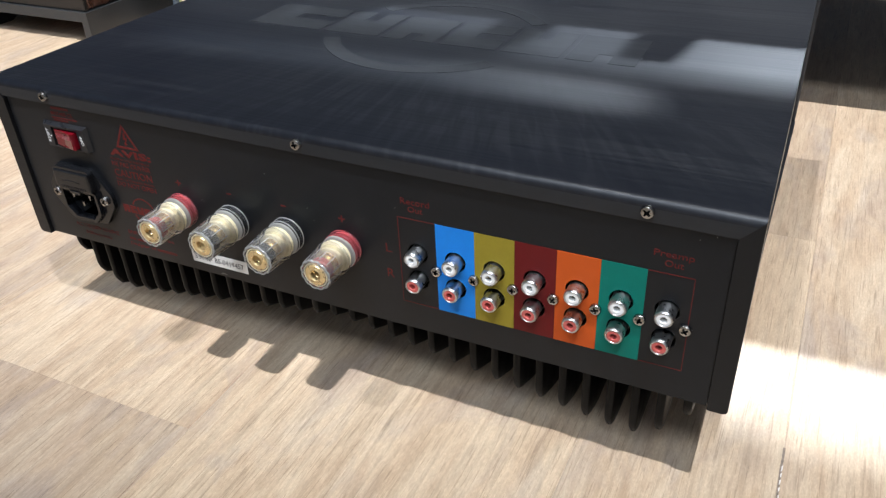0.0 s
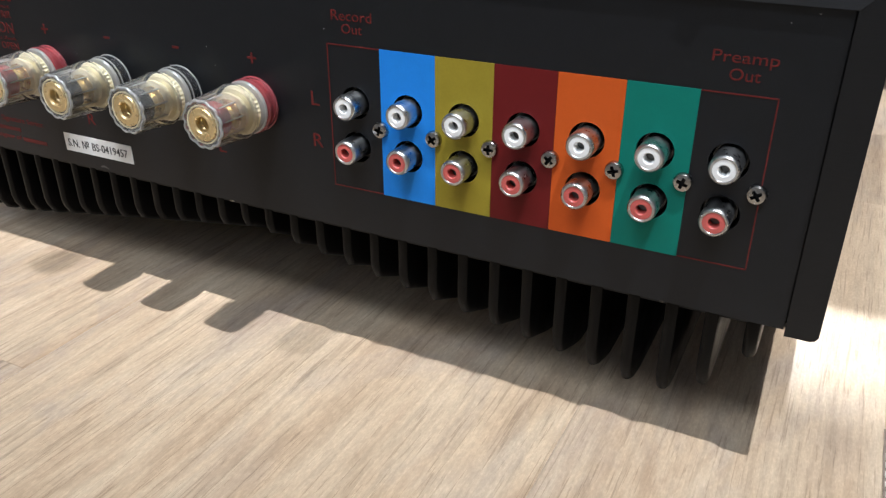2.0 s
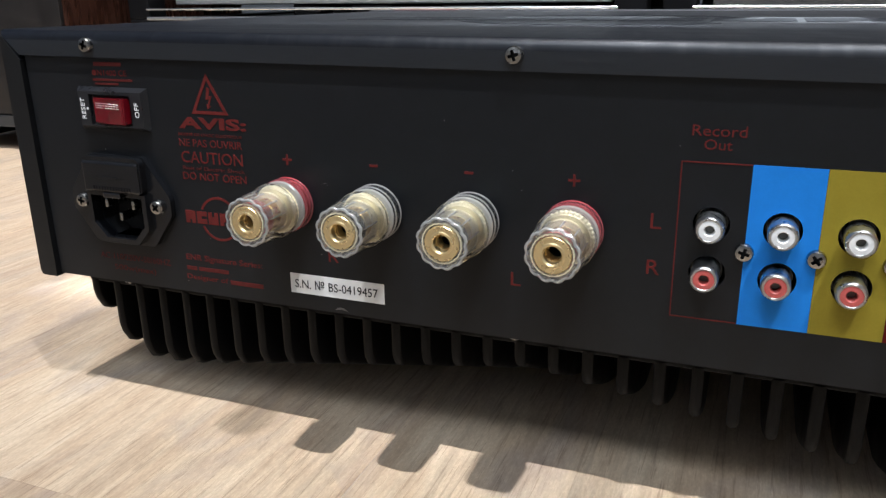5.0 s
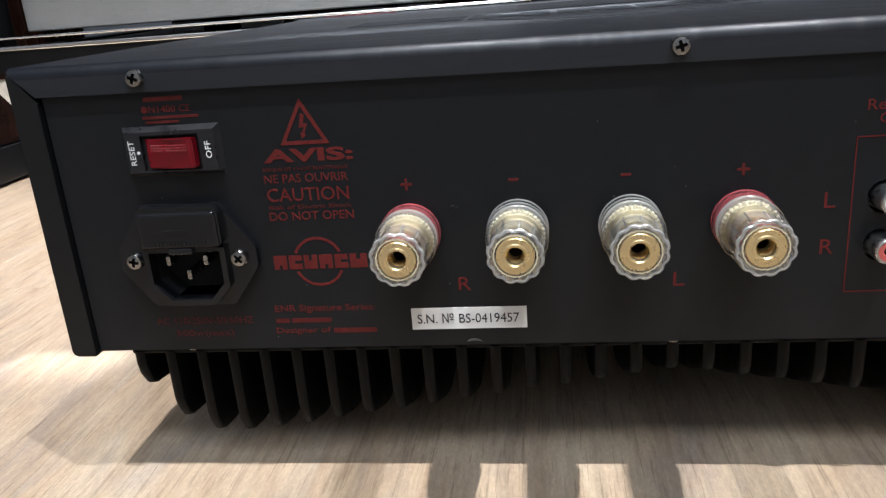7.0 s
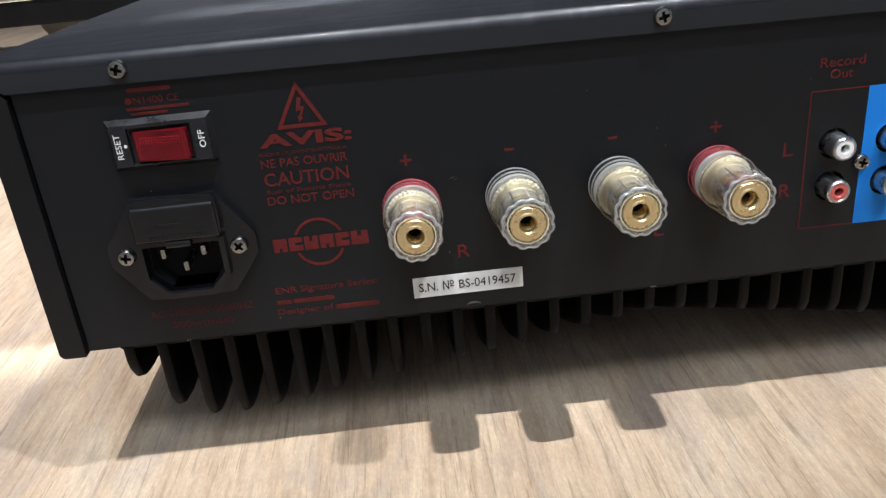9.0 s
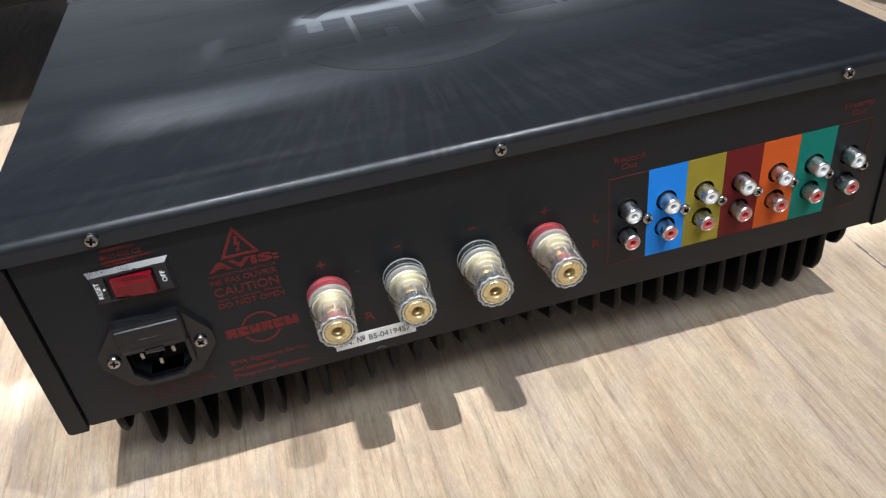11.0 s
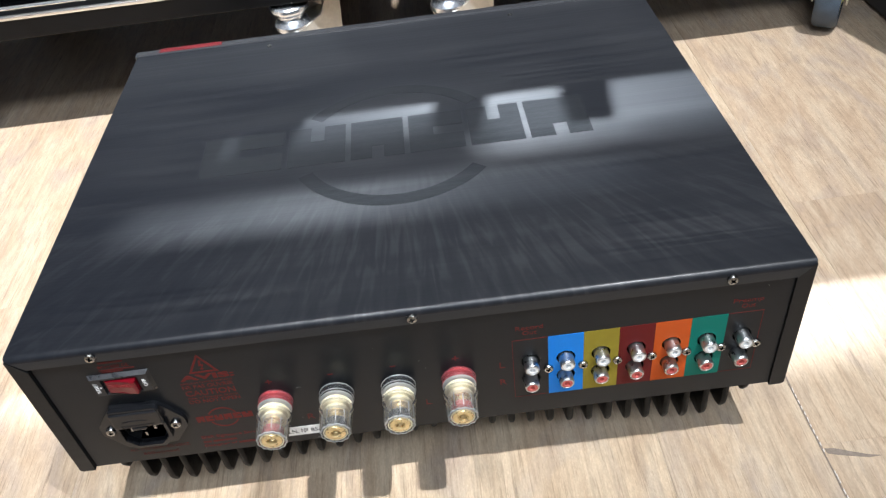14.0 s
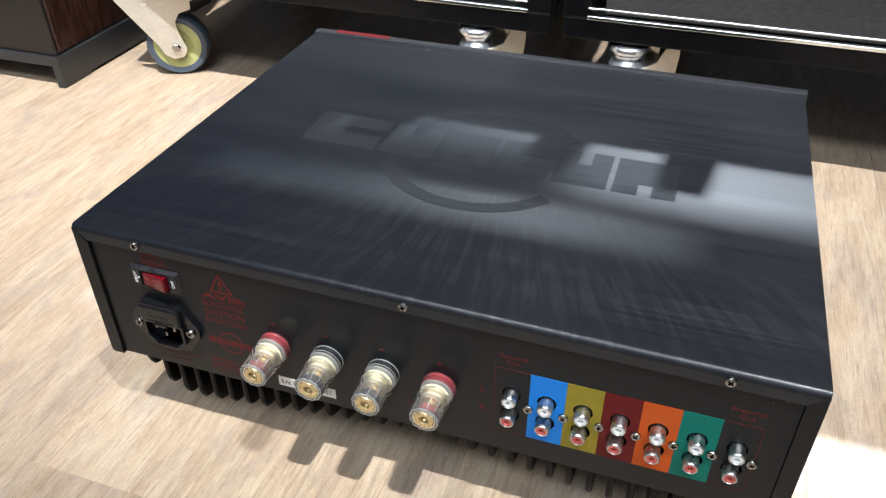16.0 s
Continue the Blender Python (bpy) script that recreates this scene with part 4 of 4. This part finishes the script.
def castor(parent, x, y, top, turn=0.0, wide=False):
    """Swivel castor: plate, chrome swivel, pressed fork, tyre and hub."""
    base = empty("castor", (x, y, 0))
    base.parent = parent
    base.matrix_basis = Matrix.Translation((x, y, 0)) @ Matrix.Rotation(radians(turn), 4, "Z")
    h = top
    part("swivel", lathe([(0, h - 0.036), (0.020, h - 0.036), (0.0205, h - 0.031), (0.0185, h - 0.027), (0.0150, h - 0.0235), (0.0165, h - 0.0195), (0.0205, h - 0.0165), (0.0222, h - 0.0130), (0.0218, h - 0.0098), (0.0200, h - 0.0082), (0.012, h - 0.0072), (0.0060, h - 0.0070), (0.0058, h - 0.0030), (0, h - 0.0030)], Matrix.Translation((0, 0, 0.003)), 40), M_CUP, base, "bright zinc swivel cup", smooth=True)
    wx, wz, R = 0.031, 0.0425, 0.0425
    # pressed fork sides
    for sy in (-1, 1):
        sec = [(-0.010, h - 0.038), (-0.010, h - 0.032), (0.004, h - 0.030), (0.026, h - 0.024), (0.034, h - 0.010), (0.052, h - 0.009), (0.054, h - 0.018), (wx + 0.018, wz + 0.020), (wx + 0.014, wz - 0.004), (wx + 0.008, wz - 0.0125), (wx - 0.006, wz - 0.013), (wx - 0.014, wz - 0.004), (wx - 0.022, wz + 0.016)]
        if wide:
            sec = [(-0.044, h - 0.008), (-0.040, h - 0.018), (wx - 0.022, wz + 0.002), (wx - 0.017, wz - 0.010), (wx - 0.006, wz - 0.016), (wx + 0.008, wz - 0.014), (wx + 0.014, wz - 0.002),
                   (wx + 0.007, wz + 0.018), (wx + 0.005, wz + 0.036), (wx + 0.012, wz + 0.047), (wx + 0.028, wz + 0.052), (wx + 0.029, h - 0.006)]
        bm = plate(sec, [], sy * 0.0190 - 0.0012, sy * 0.0190 + 0.0012)
        part("fork", bm, M_ZINC, base, "zinc plated castor fork")
    bm = bmesh.new()
    add_box(bm, -0.008, 0.050, -0.0180, 0.0180, h - 0.0340, h - 0.0305, 0.001, 1)
    part("fork_bridge", bm, M_ZINC, base)
    axis = Matrix.Translation((wx, 0, wz)) @ Matrix.Rotation(radians(90), 4, "X")
    tyre = part("tyre", lathe([(0.032, -0.013), (0.039, -0.014), (R - 0.001, -0.011), (R, -0.006), (R, 0.006), (R - 0.001, 0.011), (0.039, 0.014), (0.032, 0.013), (0.032, -0.013)], axis, 48), M_RUBBER, base, "blue grey rubber tyre", smooth=True)
    part("wheel_hub", lathe([(0.0322, -0.0125), (0.030, -0.0128), (0.021, -0.011), (0.018, -0.008), (0.011, -0.0085), (0.011, -0.0150), (0.0, -0.0150)], axis, 36), M_OLIVE, tyre, "olive nylon wheel centre", smooth=True)
    part("wheel_hub", lathe([(0.0322, 0.0125), (0.030, 0.0128), (0.021, 0.011), (0.018, 0.008), (0.011, 0.0085), (0.011, 0.0150), (0.0, 0.0150)], axis, 36), M_OLIVE, tyre, "olive nylon wheel centre", smooth=True)
    part("axle_bolt", lathe([(0.0, -0.0245), (0.0045, -0.0245), (0.0062, -0.0225), (0.0062, -0.0195)], axis, 6), M_STEEL, base)
    part("axle_bolt", lathe([(0.0, 0.0245), (0.0045, 0.0245), (0.0062, 0.0225), (0.0062, 0.0195)], axis, 6), M_STEEL, base)
    return base


RACK_Y, RACK_Z = 0.517, 0.1325


def rack(x0, x1, name_label, top, shelves_z, castors):
    body = empty("equipment_rack", ((x0 + x1) / 2, RACK_Y, 0))
    tagged(body, name_label, "rack", "racks along the wall")
    xc = (x0 + x1) / 2
    h = (x1 - x0) / 2
    zr = RACK_Z + 0.0235
    part("bottom_rail", box(-h, h, 0, 0.03, RACK_Z, zr, bevel=0.0015), M_RACK, body)
    part("side_rail", box(-h, -h + 0.03, 0.03, 0.50, RACK_Z, zr, bevel=0.0015), M_RACK, body)
    part("side_rail", box(h - 0.03, h, 0.03, 0.50, RACK_Z, zr, bevel=0.0015), M_RACK, body)
    part("back_rail", box(-h + 0.03, h - 0.03, 0.47, 0.50, RACK_Z, zr, bevel=0.0015), M_RACK, body)
    part("floor_board", box(-h + 0.03, h - 0.03, 0.03, 0.47, RACK_Z + 0.004, RACK_Z + 0.021), M_RACK, body)
    for sx in (-1, 1):
        for y in (0.0, 0.47):
            a, b = sorted((sx * h, sx * (h - 0.03)))
            part("upright", box(a, b, y, y + 0.03, zr, top - 0.02, bevel=0.0015), M_RACK, body)
    part("back_board", box(-h + 0.03, h - 0.03, 0.488, 0.494, zr, top - 0.02), M_RACK, body)
    part("top_board", box(-h, h, 0.0, 0.50, top - 0.02, top, bevel=0.002), M_RACK, body)
    for z in shelves_z:
        part("shelf", box(-h + 0.031, h - 0.031, 0.005, 0.485, z, z + 0.018, bevel=0.001), M_RACK, body)
    for zz, tall in ((RACK_Z + 0.0222, 0.0046), (RACK_Z + 0.0335, 0.0026)):
        part("trim_strip", box(-h + 0.026, h - 0.026, -0.0015, 0.0045, zz, zz + tall, bevel=0.0012, segments=4), M_TRIM, body, "polished metal trim strip")
    for x, y, tn in castors:
        castor(body, x - xc, y, RACK_Z, tn, wide=x < -0.5 and y < 0.1)
    return body


# unseen rack tops: heights set so their edge shades the rear of the cover
rack(-0.63, -0.027, "black steel equipment rack with polished trim, on castors", 0.799, (0.32, 0.48), ((-0.583, 0.029, 25), (-0.116, 0.018, 38), (-0.59, 0.46, 0), (-0.12, 0.46, 0)))
rack(-0.013, 0.572, "black steel equipment rack with polished trim, on castors", 0.782, (0.36, 0.50), ((0.060, 0.018, 38), (0.536, 0.072, -122), (0.06, 0.46, 0), (0.50, 0.46, 0)))


# ---- equipment on the racks ----
def component(x0, x1, y0, z0, z1, feet, colour, label, deep=0.30):
    """A hi-fi component: chassis with a front plate, on block feet."""
    body = empty("hifi_component", ((x0 + x1) / 2, y0, z0))
    tagged(body, label, "hifi component", "components on the racks")
    h, low = (x1 - x0) / 2, 0.018 if feet else 0.0
    part("chassis", box(-h + 0.004, h - 0.004, 0.010, deep, low, z1 - z0, 0.002), M_RACK, body)
    part("front_plate", box(-h, h, 0.0, 0.0096, low, z1 - z0, 0.0015), colour, body)
    xc = (x0 + x1) / 2
    for a, b in feet:
        part("foot", box(a - xc, b - xc, 0.012, 0.045, 0.0, low, 0.002), M_BLACK_PL, body)
    return body


ZF = RACK_Z + 0.021
component(-0.585, -0.065, RACK_Y + 0.030, ZF, 0.30, ((-0.43, -0.395), (-0.355, -0.307), (-0.247, -0.194), (-0.188, -0.146)), M_GREYMETAL, "low silver fronted component on black feet in the rack")
component(0.030, 0.53, RACK_Y + 0.012, ZF + 0.004, 0.30, (), M_CLOTH, "black component with speckled grille cloth in the rack")
# unseen boxes added on the rack tops to block the rear spots' light
component(-0.60, -0.175, RACK_Y + 0.012, 0.799, 0.90, (), M_RACK, "unseen wide black box added on the rack to block light", 0.30)
component(-0.108, -0.026, RACK_Y + 0.012, 0.799, 0.93, (), M_RACK, "unseen small black box added on the rack to block light", 0.20)
component(-0.012, 0.016, RACK_Y + 0.012, 0.782, 0.93, (), M_RACK, "unseen narrow black box added on the rack to block light", 0.20)
# two more added blocks, for the dark gaps between light patches on the cover
for x in (0.1145, 0.1895):
    small = empty("shade_block", (x, RACK_Y + 0.03, 0.782))
    tagged(small, "unseen small upright black box added on the rack to cast shade", "switch box", "switch boxes on the rack")
    part("case", box(-0.0135, 0.0135, -0.014, 0.014, 0, 0.112, 0.0015), M_RACK, small)
    part("knob", lathe([(0.0, 0.010), (0.0055, 0.010), (0.006, 0.009), (0.006, 0.0)], Matrix.Translation((0, -0.014, 0.085)) @ OUT, 20), M_STEEL, small, smooth=True)


# ---- loudspeakers ----
def loudspeaker(x0, x1, y0, y1, name_label):
    body = empty("loudspeaker", ((x0 + x1) / 2, (y0 + y1) / 2, 0))
    tagged(body, name_label, "loudspeaker", "floor loudspeakers")
    hx, hy = (x1 - x0) / 2, (y1 - y0) / 2
    part("cabinet", box(-hx + 0.004, hx - 0.004, -hy + 0.010, hy - 0.004, 0.0445, 1.05, 0.003), M_SPK, body)
    part("baffle", box(-hx + 0.004, hx - 0.004, -hy + 0.004, -hy + 0.0098, 0.0445, 1.05, 0.001), M_SPK_F, body)
    bm = bmesh.new()
    # plinth boards: front raised on a leg at each end, sides nearly down to the floor
    fr = [(-hx, 0.0), (-hx + 0.012, 0.0), (-hx + 0.012, 0.030), (hx - 0.012, 0.030), (hx - 0.012, 0.0), (hx, 0.0), (hx, 0.0435), (-hx, 0.0435)]
    add_plate(bm, fr, [], -hy, -hy + 0.016)
    add_plate(bm, fr, [], hy - 0.016, hy)
    for sx in (-1, 1):
        a, b = sorted((sx * hx, sx * (hx - 0.016)))
        sd = [(-hy + 0.016, 0.0), (-hy + 0.05, 0.0), (-hy + 0.056, 0.004), (hy - 0.056, 0.004), (hy - 0.05, 0.0), (hy - 0.016, 0.0), (hy - 0.016, 0.0435), (-hy + 0.016, 0.0435)]
        add_plate(bm, sd, [], a, b, lambda p, q, d: Vector((d, p, q)))
    part("plinth", bm, M_PLINTH, body, "black plinth with cut-out front")
    return body


loudspeaker(-0.911, -0.675, 0.456, 0.82, "dark stained wooden floor loudspeaker on a black plinth")
loudspeaker(0.588, 0.863, 0.33, 0.80, "black floor loudspeaker standing beside the rack")

# ---- ceiling spotlights, and unseen boards added over the racks to shape their light ----
def spotlight(place, target):
    body = empty("spotlight", (place[0], place[1], CEIL))
    tagged(body, "white ceiling spotlight on a short stem", "spotlight", "ceiling spotlights")
    part("stem", lathe([(0.03, 0), (0.03, -0.012), (0.006, -0.014), (0.006, place[2] - CEIL + 0.10)], Matrix.Identity(4), 20), M_SHADE, body, smooth=True)
    aim = Matrix.Translation((0, 0, place[2] - CEIL)) @ (Vector(target) - Vector(place)).to_track_quat("-Z", "Y").to_matrix().to_4x4()
    part("housing", lathe([(0.0, 0.115), (0.026, 0.11), (0.034, 0.09), (0.036, 0.012), (0.034, 0.012), (0.032, 0.086), (0.0, 0.10)], aim, 28), M_SHADE, body, smooth=True)
    return body


for spot in SPOTS:
    spotlight(spot[0], spot[1])


def add_light_mask():
    """Unseen boards added over the racks to cut the rear spots' light; lower ones stepped, with an open joint between
    two of them.
    """
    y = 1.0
    body = empty("light_mask_boards", (0, y, CEIL))
    tagged(body, "unseen black boards added over the racks to shape the light", "sign")
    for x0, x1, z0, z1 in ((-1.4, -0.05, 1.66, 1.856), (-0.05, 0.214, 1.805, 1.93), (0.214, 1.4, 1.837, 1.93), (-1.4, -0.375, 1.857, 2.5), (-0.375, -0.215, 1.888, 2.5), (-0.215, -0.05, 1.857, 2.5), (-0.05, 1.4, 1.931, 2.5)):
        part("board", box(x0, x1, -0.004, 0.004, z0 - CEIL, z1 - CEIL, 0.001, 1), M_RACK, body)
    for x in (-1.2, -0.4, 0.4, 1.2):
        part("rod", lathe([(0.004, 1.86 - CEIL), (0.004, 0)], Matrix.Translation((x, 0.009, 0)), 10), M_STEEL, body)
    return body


add_light_mask()

# ---- room ----


def wall(name, x0, x1, y0, y1, material=M_WALL, label="plain slate grey painted wall"):
    return tagged(part(name, box(x0, x1, y0, y1, 0, CEIL), material), label, "wall", kind="structure")


wall("wall_north", -3.0, 3.0, 2.6, 2.75)
# unseen wall behind the viewer, made pale to reflect light onto the rear panel
wall("wall_south", -3.0, 3.0, -3.15, -3.0, M_WALL_BOUNCE, "unseen pale wall added to bounce fill light")
wall("wall_west", -3.15, -3.0, -3.0, 2.6)
wall("wall_east", 3.0, 3.15, -3.0, 2.6)
tagged(part("ceiling", box(-3.15, 3.15, -3.15, 2.75, CEIL, CEIL + 0.1), M_CEIL), "plain white painted ceiling", "ceiling", kind="structure")

# floor: a slab with oak boards laid along y
floor = tagged(part("floor", box(-3.15, 3.15, -3.15, 2.75, -0.06, -0.012), M_VOID), "pale greyed oak laminate floor boards", "floor", kind="structure")
SEAMS = [-1.548, -1.335, -1.122, -0.909, -0.696, -0.483, -0.270, -0.057, 0.157, 0.264, 0.347, 0.560, 0.773, 0.986, 1.199, 1.412]
rng = random.Random(4)


def plank_mesh(w, length):
    g, t = 0.00005, 0.012
    bm = bmesh.new()
    c = 0.00045
    pts = [(-w / 2 + g, -t), (w / 2 - g, -t), (w / 2 - g, -c), (w / 2 - g - 2 * c, 0), (-w / 2 + g + 2 * c, 0), (-w / 2 + g, -c)]
    a = [bm.verts.new((x, g, z)) for x, z in pts]
    b = [bm.verts.new((x, length - g, z)) for x, z in pts]
    for k in range(6):
        j = (k + 1) % 6
        bm.faces.new((a[k], a[j], b[j], b[k]))
    bm.faces.new(a)
    bm.faces.new(b[::-1])
    return bm


LONG = 1.21
for xa, xb in zip([-3.0, -2.4, -1.974, -1.761] + SEAMS + [1.625, 1.838, 2.4], [-2.4, -1.974, -1.761, -1.548] + SEAMS[1:] + [1.625, 1.838, 2.4, 3.0]):
    y = -3.0 - (0.15 + 0.8 * rng.random()) * LONG
    if abs(xa - 0.264) < 0.001:
        y = -0.013 - 3 * LONG
    src = None
    while y < 2.6 - 0.02:
        a, b = max(y, -3.0), min(y + LONG, 2.6)
        m = Matrix.Translation(((xa + xb) / 2, a, 0))
        if b - a < LONG - 0.001:
            part("floor_board", plank_mesh(xb - xa, b - a), M_WOOD, floor, move=m)
        elif src is None:
            src = part("floor_board", plank_mesh(xb - xa, LONG), M_WOOD, floor, move=m)
        else:
            share("floor_board", src, floor, m)
        y += LONG

# worn joint between two boards: dark open seam, a gouge at the board's end and bright chips along the edge
FLAT = lambda a, b, d: Vector((a, b, d))
seam = [(0.2634 + 0.0006 * rng.random() - 0.0003, -0.062 + 0.008 * k) for k in range(15)] + [(0.2646 + 0.0006 * rng.random() - 0.0003, 0.050 - 0.008 * k) for k in range(15)]
part("open_seam", plate(seam, [], 0.0003, 0.0001, FLAT), M_SEAM, floor)
part("gouge", plate([(0.2655, -0.0165), (0.2720, -0.0172), (0.2800, -0.0205), (0.2920, -0.0250), (0.3005, -0.0268), (0.2920, -0.0272), (0.2810, -0.0248), (0.2720, -0.0225), (0.2660, -0.0205)], [], 0.00035, 0.0001, FLAT), M_SEAM, floor)
for y in [0.034 - 0.0052 * k for k in range(11)] + [-0.036, -0.039, -0.0425, -0.050, -0.054, -0.0575]:
    x, h = 0.2641 + 0.0005 * rng.random(), 0.0014 + 0.0013 * rng.random()
    part("chip", plate([(x, y - h), (x + 0.0005, y - 0.4 * h), (x + 0.0006, y + h), (x - 0.0001, y + 0.5 * h)], [], 0.00045, 0.0001, FLAT), M_CHIP_PALE, floor)
